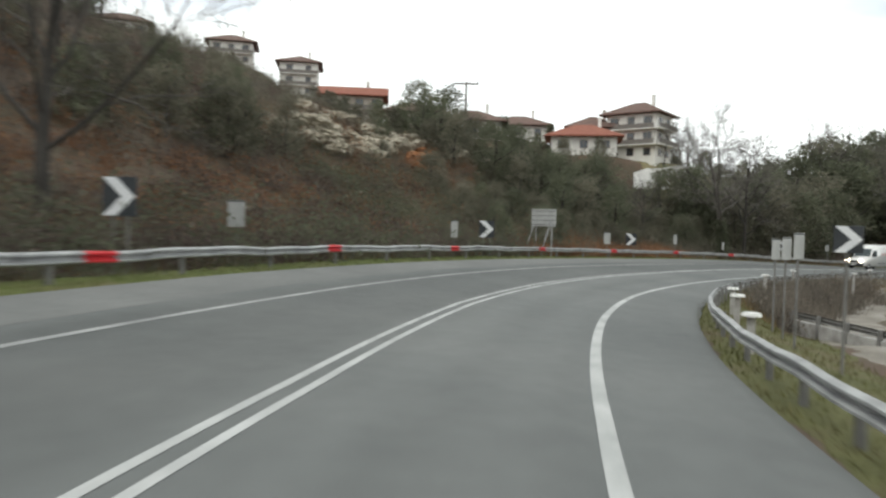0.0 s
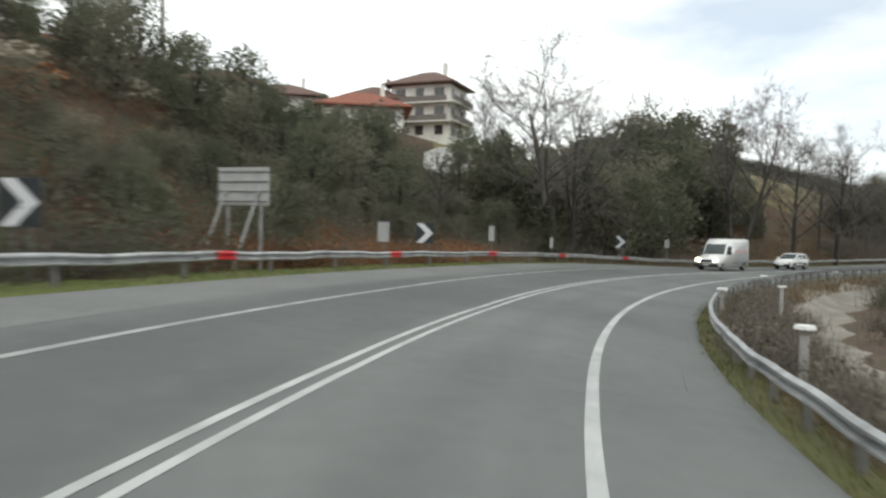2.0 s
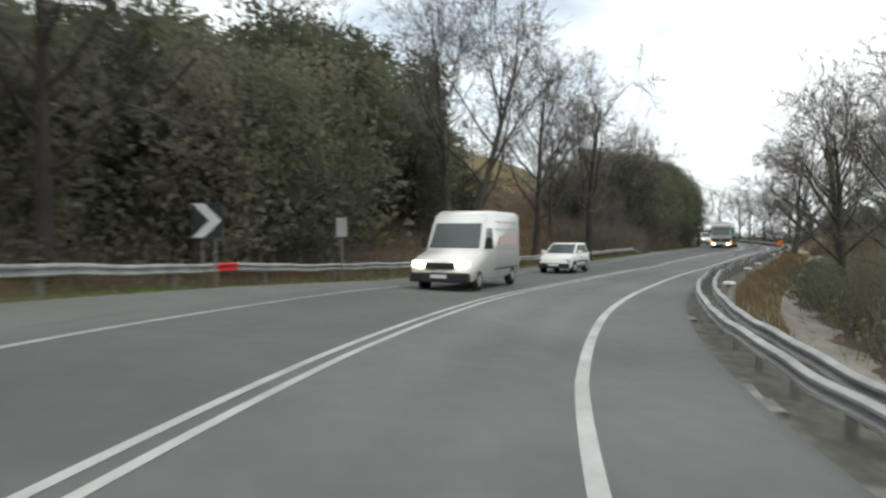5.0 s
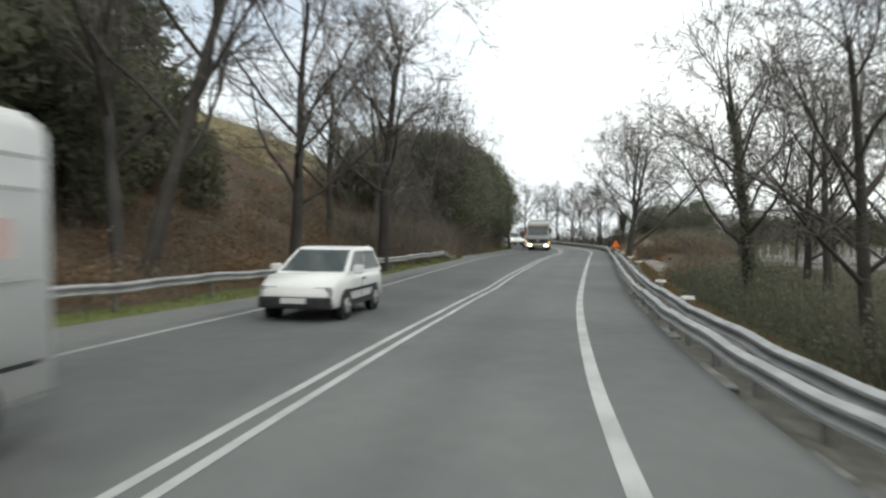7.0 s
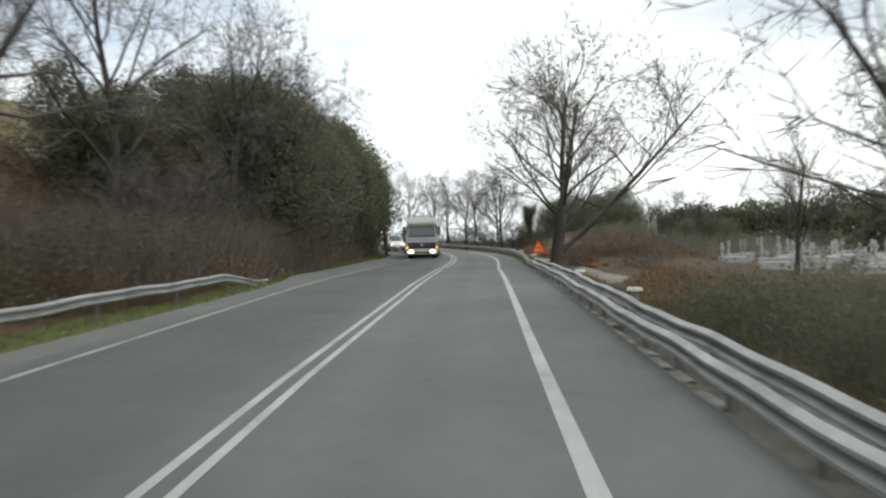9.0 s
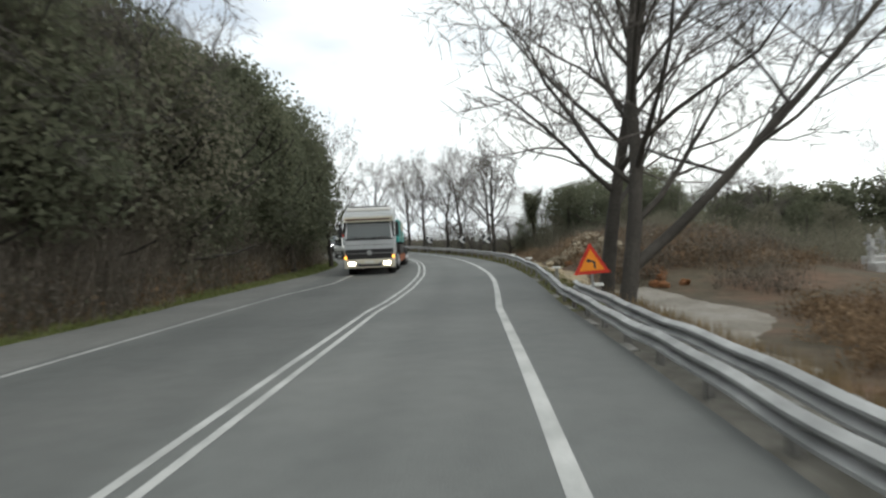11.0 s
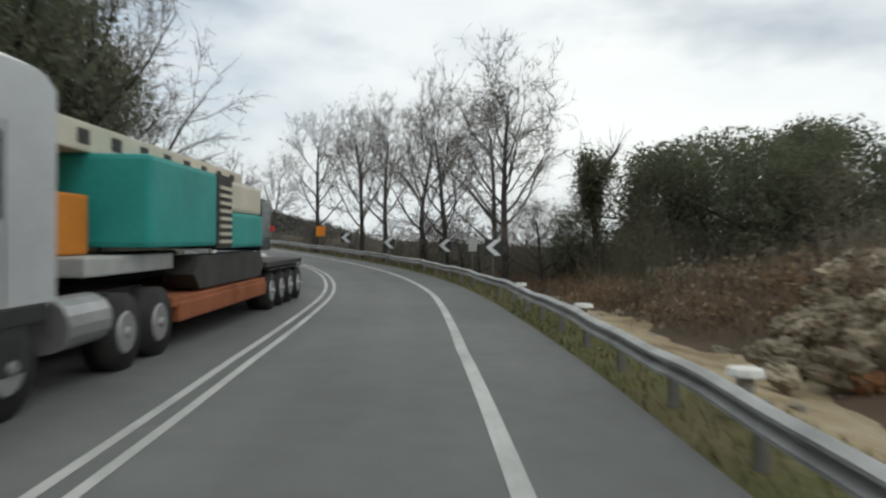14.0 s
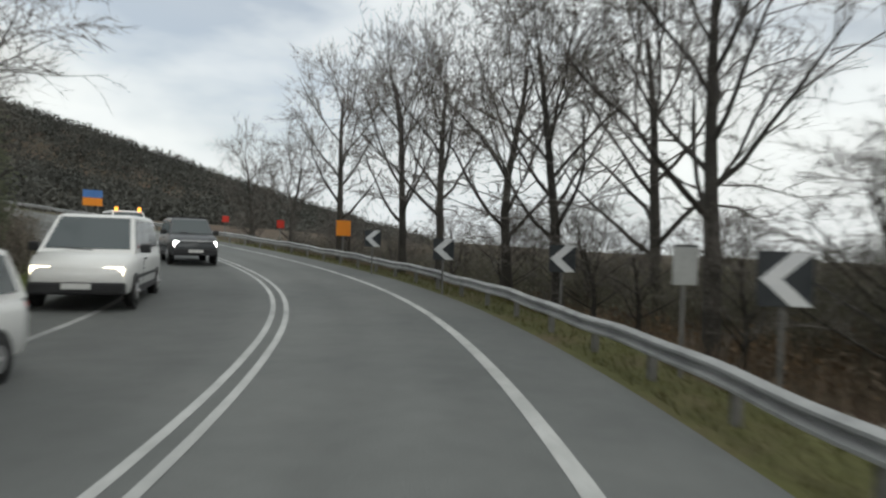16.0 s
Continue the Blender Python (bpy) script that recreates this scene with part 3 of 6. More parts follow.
def tube_arrays(runs, sides):
    """Tapered tubes along polylines, all with the same number of points."""
    pts = np.array([r[0] for r in runs])
    rad = np.array([r[1] for r in runs])
    m, k, _ = pts.shape
    d = np.gradient(pts, axis=1)
    d /= np.linalg.norm(d, axis=2)[..., None] + 1e-9
    ref = np.where(abs(d[..., 2:3]) > 0.9, np.array([1.0, 0, 0]), np.array([0, 0, 1.0]))
    e1 = np.cross(d, ref)
    e1 /= np.linalg.norm(e1, axis=2)[..., None] + 1e-9
    e2 = np.cross(d, e1)
    ang = np.arange(sides) * 2 * math.pi / sides
    ring = e1[:, :, None] * np.cos(ang)[None, None, :, None] + e2[:, :, None] * np.sin(ang)[None, None, :, None]
    v = pts[:, :, None] + ring * rad[:, :, None, None]
    idx = np.arange(m * k * sides).reshape(m, k, sides)
    nxt = np.roll(idx, -1, axis=2)
    q = np.stack([idx[:, :-1], nxt[:, :-1], nxt[:, 1:], idx[:, 1:]], -1).reshape(-1, 4)
    return v.reshape(-1, 3), q


def branch(rng, p, d, length, radius, points, bend, lift):
    pts, rad = [np.array(p)], [radius]
    d = np.array(d) / np.linalg.norm(d)
    for i in range(points - 1):
        d = d + rng.normal(size=3) * bend
        d[2] += lift
        d /= np.linalg.norm(d)
        pts.append(pts[-1] + d * length / (points - 1))
        rad.append(radius * (1 - 0.72 * (i + 1) / (points - 1)))
    return np.array(pts), np.array(rad)


def bare_tree_meshes(seed, height, limbs, spread=0.6, trunks=1, lean=0.0, density=1.0, low=0.3, bark=None, fork=0.0):
    """Trunk with limbs, and a crown of branches and twigs, for a leafless broadleaf tree."""
    rng = np.random.default_rng(seed)
    stems, trunk, limb, bough, twig, fine = [], [], [], [], [], []
    for k in range(trunks):
        d = (lean + (0.16 * (2 * k - trunks + 1)), rng.normal() * 0.05, 1.0)
        base = branch(rng, (0.25 * (k - (trunks - 1) / 2), 0, -0.6), d, height * 0.8, height * 0.0185 * (1.0 if trunks == 1 else 0.85), 8, 0.045, 0.03)
        trunk.append(base)
        stems.append((base, low))
        if fork:
            j = int(fork * 7)
            stems.append((branch(rng, base[0][j] + (base[0][j + 1] - base[0][j]) * (fork * 7 - j), (1.0, 0.12, 0.72), height * 0.85, base[1][j] * 0.72, 8, 0.04, 0.03), 0.22))
            trunk.append(stems[-1][0])
    for base, low in stems:
        for i in range(limbs):
            f = low + (0.97 - low) * (i + rng.random() * 0.7) / limbs
            j = f * 7
            p0 = base[0][int(j)] * (1 - j % 1) + base[0][min(7, int(j) + 1)] * (j % 1)
            a = i * 2.4 + rng.random()
            out = spread * (1.25 - 0.75 * f)
            ln = height * (0.46 - 0.20 * f) * (0.8 + 0.5 * rng.random())
            lb = branch(rng, p0, (math.cos(a) * out, math.sin(a) * out, 0.5 + 0.45 * f), ln, base[1][int(j)] * 0.45, 6, 0.13, 0.04)
            limb.append(lb)
            for _ in range(int(8 * density)):
                t = 1 + rng.random() * 4
                q0 = lb[0][int(t)] * (1 - t % 1) + lb[0][min(5, int(t) + 1)] * (t % 1)
                dd = (lb[0][int(t)] - lb[0][int(t) - 1])
                dd = dd / np.linalg.norm(dd) + rng.normal(size=3) * 0.55
                bb = branch(rng, q0, dd, ln * (0.35 + 0.35 * rng.random()), lb[1][int(t)] * 0.5, 4, 0.2, 0.03)
                bough.append(bb)
                for _ in range(int(8 * density)):
                    t2 = 0.5 + rng.random() * 2.4
                    r0 = bb[0][int(t2)] * (1 - t2 % 1) + bb[0][min(3, int(t2) + 1)] * (t2 % 1)
                    d2 = bb[0][3] - bb[0][0]
                    d2 = d2 / np.linalg.norm(d2) + rng.normal(size=3) * 0.6
                    tt = branch(rng, r0, d2, height * 0.06 * (0.6 + rng.random()), max(0.009, bb[1][int(t2)] * 0.45), 3, 0.22, 0.03)
                    twig.append(tt)
                    for _ in range(int(6.3 * density)):
                        d3 = (tt[0][2] - tt[0][0]) / np.linalg.norm(tt[0][2] - tt[0][0]) + rng.normal(size=3) * 0.6
                        fine.append(branch(rng, tt[0][1 + int(rng.random() * 2)], d3, height * 0.036 * (0.6 + rng.random()), 0.0075, 2, 0.1, 0.0))
    va, qa = tube_arrays(trunk, 9)
    vb, qb = tube_arrays(limb, 6)
    trunk_me = fast_mesh("trunk", np.concatenate([va, vb]), np.concatenate([qa, qb + len(va)]), bark or BARK, True)
    vs, qs, off = [], [], 0
    for runs, sides in ((bough, 4), (twig, 3), (fine, 0)):
        if sides:
            v, q = tube_arrays(runs, sides)
        else:
            ends = np.array([r[0] for r in runs])
            side = np.cross(ends[:, 1] - ends[:, 0], rng.normal(size=(len(runs), 3)))
            side = side / (np.linalg.norm(side, axis=1)[:, None] + 1e-9) * 0.009
            v = np.stack([ends[:, 0] - side, ends[:, 0] + side, ends[:, 1] + side * 0.4, ends[:, 1] - side * 0.4], 1).reshape(-1, 3)
            q = np.arange(len(v)).reshape(-1, 4)
        vs.append(v)
        qs.append(q + off)
        off += len(v)
    crown_me = fast_mesh("crown", np.concatenate(vs), np.concatenate(qs), TWIG)
    return trunk_me, crown_me


def plant(name, meshes, m, label, category="tree", group=""):
    root = thing(name, m, label, category, group)
    for part_name, me in zip(("trunk", "crown"), meshes):
        o = new(part_name, me)
        o.parent = root
    return root


def on_ground(x, y, turn=0.0, scale=1.0, sink=0.0, sx=1.0):
    z = float(ground_z(np.array([x]), np.array([y]))[0]) - sink
    return Matrix.Translation((x, y, z)) @ Euler((0, 0, radians(turn))).to_matrix().to_4x4() @ Matrix.Diagonal((scale * sx, scale * sx, scale, 1))


BARE = [bare_tree_meshes(11, 10.0, 12, 0.75, density=0.95, low=0.32), bare_tree_meshes(12, 10.0, 11, 1.0, low=0.28, density=0.95), bare_tree_meshes(13, 10.0, 11, 0.5, trunks=2, density=0.9),
        bare_tree_meshes(14, 10.0, 12, 0.6, density=0.95), bare_tree_meshes(15, 10.0, 14, 0.95, low=0.3, lean=0.14, density=0.9), bare_tree_meshes(16, 10.0, 14, 1.25, low=0.42, bark=PALE_BARK, density=0.9),
        bare_tree_meshes(17, 10.0, 11, 1.1, low=0.28, lean=0.18, density=0.9, fork=0.17)]
rnd = random.Random(5)
# x, y, kind, height in metres
BARE_TREES = [
    (36.9, 82.6, 5, 14.6), (40.6, 86.6, 1, 13.6), (66.2, 100, 2, 18), (58, 108, 3, 16),
    (74.0, 100.9, 1, 15), (80.0, 101.0, 0, 15.5), (86, 110, 0, 13), (94, 113, 3, 13), (101.4, 113, 3, 13), (106, 115, 1, 13), (112, 117, 0, 12.5),
    (119, 121, 3, 12), (137.2, 125.2, 1, 10.5), (147, 136, 3, 9), (141, 132, 0, 11.5), (149.2, 138, 3, 10.5), (144.5, 134.5, 1, 11),
    (87.0, 85.5, 0, 14.5), (73.5, 80.2, 1, 11.5), (78, 78, 3, 12), (113.03, 100.43, 6, 13.5), (116.3, 101.55, 4, 13.8), (60, 71.5, 0, 10.5), (66, 74.8, 1, 11), (57.64, 65.18, 3, 9.44), (90, 80, 1, 11),
    (167.9, 138.8, 1, 11), (163.8, 132.5, 3, 10.5), (162.3, 129.8, 0, 10.5), (160, 126, 3, 10.5), (157.6, 123.4, 0, 10), (158.8, 121, 1, 11), (154.2, 119, 0, 11.5),
    (177, 149.7, 3, 10), (180, 156, 0, 10.5), (154.5, 114.8, 1, 5.5), (151, 101, 1, 6), (154, 97, 0, 7), (29.02, 84.31, 1, 7.25), (-0.63, 25.99, 3, 12.6), (25.39, 87.82, 3, 6.33), (-10.59, 43.04, 1, 5.4), (-18.61, 62.49, 3, 6.3), (-25.33, 96.25, 0, 7.2), (-3.95, 108.19, 1, 6.3), (4.53, 124.7, 3, 7.44), (46, 140, 1, 9), (52, 146, 0, 10), (48, 128, 3, 9),
    (92, 84, 1, 12.5), (88, 82.5, 0, 13), (160, 100, 1, 8), (152, 88, 0, 8), (108, 84, 1, 10), (119, 88, 0, 9),
]
IVY = {(87.0, 85.5): 9.5, (36.9, 82.6): 4.0}


def ivy_mesh(trunk, upto, seed):
    """Leaves close round the main stem of a bare tree, up to a height in the tree's own measure."""
    co = np.empty(len(trunk.vertices) * 3, dtype=np.float32)
    trunk.vertices.foreach_get("co", co)
    stem = co.reshape(-1, 3)[:72].reshape(8, 9, 3).mean(1)
    g = np.random.default_rng(seed)
    f = g.random(4200) ** 1.2 * upto
    c = np.stack([np.interp(f, stem[:, 2], stem[:, i]) for i in range(3)], 1) + g.normal(size=(4200, 3)) * (0.17 - 0.012 * f)[:, None].clip(0.07) * np.array([1, 1, 0.6])
    v, q = leaf_blades(c, 0.06, g)
    return fast_mesh("ivy", v, q, LEAF)


for x, y, k, h in BARE_TREES:
    m = on_ground(x, y, rnd.random() * 360 if k not in (4, 6) else -66, h / 10.0, 0.0, 1.3 if k == 5 else 1.0)
    label = ("tall leafless plane tree with a grey crown", "leafless tree with wide spreading bare limbs", "forked leafless tree with two trunks",
             "slender leafless tree with upright bare branches", "tall leafless tree with a rounded crown beside the road", "pale-barked leafless plane tree with spreading limbs", "large leaning leafless tree beside the road")[k]
    root = plant("bare_tree", BARE[k], m, label + (" and trunk ivy" if (x, y) in IVY else ""), "tree", "leafless roadside trees")
    if (x, y) in IVY:
        o = new("ivy", ivy_mesh(BARE[k][0], IVY[(x, y)] * 10.0 / h, int(x)))
        o.parent, o["label"] = root, "dark green ivy"


rnd = random.Random(61)
for k in range(18):
    q = at(149 + 2.4 * k + rnd.uniform(-0.8, 0.8), -8.6 - 2.2 * rnd.random())
    plant("bare_shrub", BARE[(1, 0, 3)[k % 3]], on_ground(float(q[0]), float(q[1]), rnd.random() * 360, rnd.uniform(0.35, 0.55), 0.1, 1.3), "tall leafless shrub on the roadside bank", "shrub", "leafless shrubs")
for k in range(26):
    q = at(204 + 1.6 * k + rnd.uniform(-0.8, 0.8), 7.6 + 5.5 * rnd.random())
    plant("bare_shrub", BARE[(1, 0, 3)[k % 3]], on_ground(float(q[0]), float(q[1]), rnd.random() * 360, rnd.uniform(0.26, 0.44), 0.1, 1.5), "leafless grey shrub behind the guardrail", "shrub", "leafless shrubs")


def evergreen_meshes(seed, height, width, lobes, leaves, mat, leaf=0.16, base=0.12):
    """A dense crown of many leaves in uneven lobes on a short trunk."""
    rng = np.random.default_rng(seed)
    trunk = [branch(rng, (0, 0, -0.5), (0.05, 0, 1), height * 0.8, height * 0.028, 6, 0.05, 0.02)]
    for _ in range(6):
        trunk.append(branch(rng, trunk[0][0][1 + int(rng.random() * 3)], (rng.normal(), rng.normal(), 1.0), height * 0.4, height * 0.012, 6, 0.1, 0.05))
    v, q = tube_arrays(trunk, 6)
    t = fast_mesh("trunk", v, q, BARK, True)
    cs = []
    for i in range(lobes):
        z = height * (base + (0.95 - base) * (i + 0.5) / lobes)
        f = (z / height - base) / (1 - base)
        ring = width * 0.5 * (1 - f ** 2.2) ** 0.5
        a = i * 2.399
        c = np.array([math.cos(a) * ring * 0.72 * rng.random() ** 0.4, math.sin(a) * ring * 0.72 * rng.random() ** 0.4, z])
        r = width * (0.09 + 0.10 * rng.random())
        n = int(leaves / lobes)
        d = rng.normal(size=(n, 3))
        d /= np.linalg.norm(d, axis=1)[:, None]
        rr = r * (0.25 + 0.95 * rng.random(n) ** 0.8)
        cs.append(c + d * rr[:, None] * np.array([1, 1, 0.85]))
    cs = np.concatenate(cs)
    cs = cs[cs[:, 2] > 0.05]
    v, q = leaf_blades(cs, leaf, rng)
    return t, fast_mesh("crown", v, q, mat)


def evergreens(leaves, leaf, base=0.12):
    return [evergreen_meshes(21, 8, 6.5, 38, int(leaves * 1.1), LEAF, leaf, base), evergreen_meshes(22, 8, 5.0, 34, leaves, LEAF, leaf, base), evergreen_meshes(23, 8, 7.0, 38, int(leaves * 1.1), OLIVE, leaf),
            evergreen_meshes(24, 8, 4.2, 32, int(leaves * 0.85), LEAF, leaf * 0.9, 0.05), evergreen_meshes(25, 8, 6.0, 30, int(leaves * 0.85), OLIVE, leaf)]


EVER_NEAR, EVER, EVER_FAR = evergreens(7500, 0.085, 0.22), evergreens(3400, 0.13), evergreens(1300, 0.24)
EVER_LABEL = ("dense dark evergreen oak tree", "tall dark evergreen woodland tree", "brownish-green bushy tree on the slope", "narrow dark green conifer tree", "thin brown-leaved tree on the slope")
rnd = random.Random(8)


DISTANT = []


def distant_wood(name, spots, label):
    """Trees too far off to be told apart, as one mass."""
    for mat_kinds, mat in (((0, 1, 3), LEAF), ((2, 4), OLIVE)):
        vs, qs, off = [], [], 0
        for k, m in spots:
            if k not in mat_kinds:
                continue
            me = EVER_FAR[k][1]
            v = np.empty(len(me.vertices) * 3, dtype=np.float32)
            me.vertices.foreach_get("co", v)
            r = np.array(m)
            vs.append(v.reshape(-1, 3) @ r[:3, :3].T + r[:3, 3])
            qs.append(np.arange(len(me.vertices)).reshape(-1, 3) + off)
            off += len(me.vertices)
        tagged(new(name, fast_mesh(name, np.concatenate(vs), np.concatenate(qs), mat)), label, "wood", kind="stuff")


def wood(s0, s1, d0, d1, n, h0, h1, kinds, group, right=False, near=True, thick=False):
    for _ in range(n):
        s = s0 + (s1 - s0) * rnd.random()
        d = d0 + (d1 - d0) * rnd.random() ** 1.3
        u = 6.0 + d if right else float(table(LEFT_RAIL + [(160, -6.6), (340, -6.6)], s)) - d
        x, y, _z = at(s, u)
        k = rnd.choice(kinds)
        h = h0 + (h1 - h0) * rnd.random()
        m = on_ground(float(x), float(y), rnd.random() * 360, h / 8.0, 0.4, 0.85 + 0.35 * rnd.random())
        if near:
            plant("evergreen_tree", (EVER_NEAR if thick else EVER)[k], m, EVER_LABEL[k], "tree", group)
        else:
            DISTANT.append((k, m))


wood(75.85, 91.92, 4.06, 18.04, 20, 2.16, 3.07, (0, 2, 2, 4), "hillside wood")
wood(88.73, 95.1, 4.27, 13.3, 7, 3.23, 4.27, (0, 2), "hillside wood")
wood(95.1, 109, 4.5, 15, 22, 6.5, 9, (0, 0, 2, 4), "hillside wood")
wood(67.04, 85.55, 16.2, 39.6, 14, 2.7, 3.78, (0, 2, 2), "hillside wood", near=False)
wood(93.51, 116, 24, 44, 12, 2.5, 3.6, (0, 2, 4), "hillside wood", near=False)
wood(57.83, 77.58, 3.6, 15.3, 30, 2.16, 3.96, (0, 2, 2), "hillside wood")
wood(67.04, 90.32, 22.5, 45, 26, 2.7, 4.32, (0, 2, 4), "hillside wood", near=False)
wood(23.66, 54.03, 12.6, 36, 34, 3.24, 5.4, (0, 2, 4, 2), "hillside wood")
wood(54.03, 88.73, 46.8, 79.2, 34, 2.7, 4.5, (0, 2, 4), "hillside wood", near=False)
for x, y, h in ((71, 119, 11), (74.5, 121.5, 12), (77, 117.5, 10.5), (79.5, 121, 12), (76, 126, 12), (72, 113, 6.5), (76, 114, 7), (69, 110, 6), (66, 108, 5.5), (79, 115.5, 6.5), (73, 118, 11), (78, 112, 5)):
    plant("evergreen_tree", EVER[1], on_ground(x, y, x * 40, h / 8.0, 0.4, 1.1), "tall dark evergreen tree thick with ivy", "tree", "hillside wood")
wood(155, 164, 4.5, 11, 13, 5.2, 7.0, (2, 4, 2, 0), "roadside evergreen wood", thick=True)
wood(163, 182, 2.4, 5.5, 18, 8.8, 10.6, (0, 2, 2, 4), "roadside evergreen wood", thick=True)
wood(162, 190, 4.5, 12, 28, 6.6, 9.0, (0, 2, 2, 4), "roadside evergreen wood", thick=True)
wood(174, 196, 2.2, 5, 16, 9.0, 11.0, (0, 1, 1), "roadside evergreen wood", thick=True)
wood(182, 194, 1.8, 4.0, 12, 9.5, 11.5, (0, 1, 1), "roadside evergreen wood", thick=True)
wood(193, 206, 1.8, 6.0, 14, 5.5, 7.5, (0, 2, 1), "roadside evergreen wood", thick=True)
for x, y, top in ((146.5, 133.5, 5.2), (148.2, 136.5, 5.6), (151, 141, 5.8), (144.6, 131.8, 4.6), (133.5, 126.0, 10.5), (136.2, 127.6, 9.6), (130.6, 123.6, 9.6), (138.6, 129.2, 8.2)):
    h = top - float(ground_z(np.array([x]), np.array([y]))[0])
    plant("evergreen_tree", EVER_NEAR[0], on_ground(x, y, x * 61, h / 7.4, 0.3), EVER_LABEL[0], "tree", "roadside evergreen wood")
wood(118, 138, 46, 90, 10, 4, 6, (0, 4), "hillside wood", near=False)
# clump of evergreens behind the boulders
for x, y, k, top in ((151, 115, 0, 3.3), (153.5, 111.5, 1, 5.9), (157, 110.5, 0, 6.3), (150.5, 109.5, 0, 5.7), (153.5, 107.5, 0, 5.8), (158, 106, 1, 7.0), (149, 105.5, 0, 5.6), (153, 103.5, 1, 5.2), (158, 101.5, 0, 4.8),
                     (147, 101.5, 0, 3.5), (151.5, 99.5, 0, 3.8), (156, 97, 1, 4.0), (146, 97, 2, 3.2), (150, 94.5, 0, 3.5), (161, 106, 0, 7.2), (163, 99, 0, 4.4), (143, 93, 2, 3.0), (150.5, 111.8, 0, 5.3), (155, 112.5, 1, 5.7), (148, 108, 0, 5.3),
                     (149.2, 112.0, 2, 3.4), (146.8, 106.0, 2, 4.2), (151.2, 106.6, 1, 6.1), (149.8, 103.2, 0, 4.8), (145.6, 103.4, 2, 3.2)):
    h = top - float(ground_z(np.array([x]), np.array([y]))[0])
    plant("evergreen_tree", EVER_NEAR[k], on_ground(x, y, x * 71, h / 7.4, 0.3, 1.15), EVER_LABEL[k], "tree", "wood beyond the guardrail")
wood(150, 205, 34, 62, 24, 4.8, 7.2, (0, 1, 2, 2), "wood beyond the guardrail", True, False)
wood(120, 230, 55, 100, 22, 6, 9, (0, 1, 2), "wood beyond the guardrail", True, False)
for x, y, k, h in ((6.77, 81.25, 0, 6.3), (15.66, 87.24, 0, 4.5), (20.29, 83.81, 2, 4.95), (55, 97, 0, 9), (50, 93, 0, 8.5), (46.01, 91, 2, 7.5), (27.63, 80.62, 4, 3.15), (13.2, 77.89, 2, 3.24), (2.6, 70.19, 0, 2.7), (12.35, 76.04, 0, 6.3), (8.77, 74.99, 2, 5.85), (14.95, 79.78, 0, 7.2), (5.04, 78.46, 0, 6.75), (19.38, 83.77, 0, 6.3), (18.76, 73.59, 0, 5.67), (21.4, 75.97, 2, 5.94), (24.52, 78.06, 0, 5.67), (17.26, 78.06, 0, 5.58), (20.81, 81.06, 0, 5.85), (15.09, 75.25, 2, 5.4), (25.8, 81.42, 2, 4.5), (16.61, 85.43, 2, 6.3), (21.29, 80.16, 2, 4.5), (7.83, 84.93, 0, 7.65), (10.67, 86.87, 2, 5.85), (4.8, 86.61, 2, 5.4)):
    plant("evergreen_tree", EVER[k], on_ground(x, y, h * 50, h / 8.0, 0.3), EVER_LABEL[k], "tree", "hillside wood")
for x, y, top, w in ((24.2, 87, 11.6, 1.25), (25.4, 92.5, 13.0, 1.2), (21.5, 95.5, 12.6, 1.2), (28.2, 93.5, 9.4, 1.2), (27.2, 88.5, 8.6, 1.3), (18.0, 92.5, 12.2, 1.2), (22.0, 90.5, 12.0, 1.2), (14.5, 95.5, 14.0, 1.1),
                     (44, 93, 10.5, 1.2), (47.5, 98, 11.8, 1.2), (50, 104, 13.0, 1.3), (53, 109, 14.2, 1.3), (57, 107, 15.0, 1.3), (61, 113, 17.3, 1.3), (65, 112.5, 17.0, 1.3), (66, 119, 18.6, 1.3), (70, 118, 17.0, 1.2),
                     (70, 112, 13.2, 1.3), (73.5, 114, 11.2, 1.4), (68, 107, 10.6, 1.3), (55, 100, 11.2, 1.3), (59.5, 104, 13.2, 1.3), (49.5, 95.5, 9.8, 1.3), (63, 107.5, 13.6, 1.3), (77, 116, 10.2, 1.3), (41, 96, 9.6, 1.3), (46, 104, 12.2, 1.3)):
    h = top - float(ground_z(np.array([x]), np.array([y]))[0])
    plant("evergreen_tree", EVER[(0, 2, 1)[int(x) % 3]], on_ground(x, y, x * 53, h / 7.6, 0.3, w), "tall dark evergreen tree in the wood above the road", "tree", "hillside wood")
# tree line behind the graveyard
for k in range(46):
    f = (k + rnd.random() * 0.6) / 46
    DISTANT.append(((0, 1, 2, 0)[k % 4], on_ground(164 - 26 * f + rnd.uniform(-2, 2), 101 - 46 * f + rnd.uniform(-1, 1), k * 77, (4.6 + 1.8 * rnd.random()) / 8.0, 0.5, 1.3)))
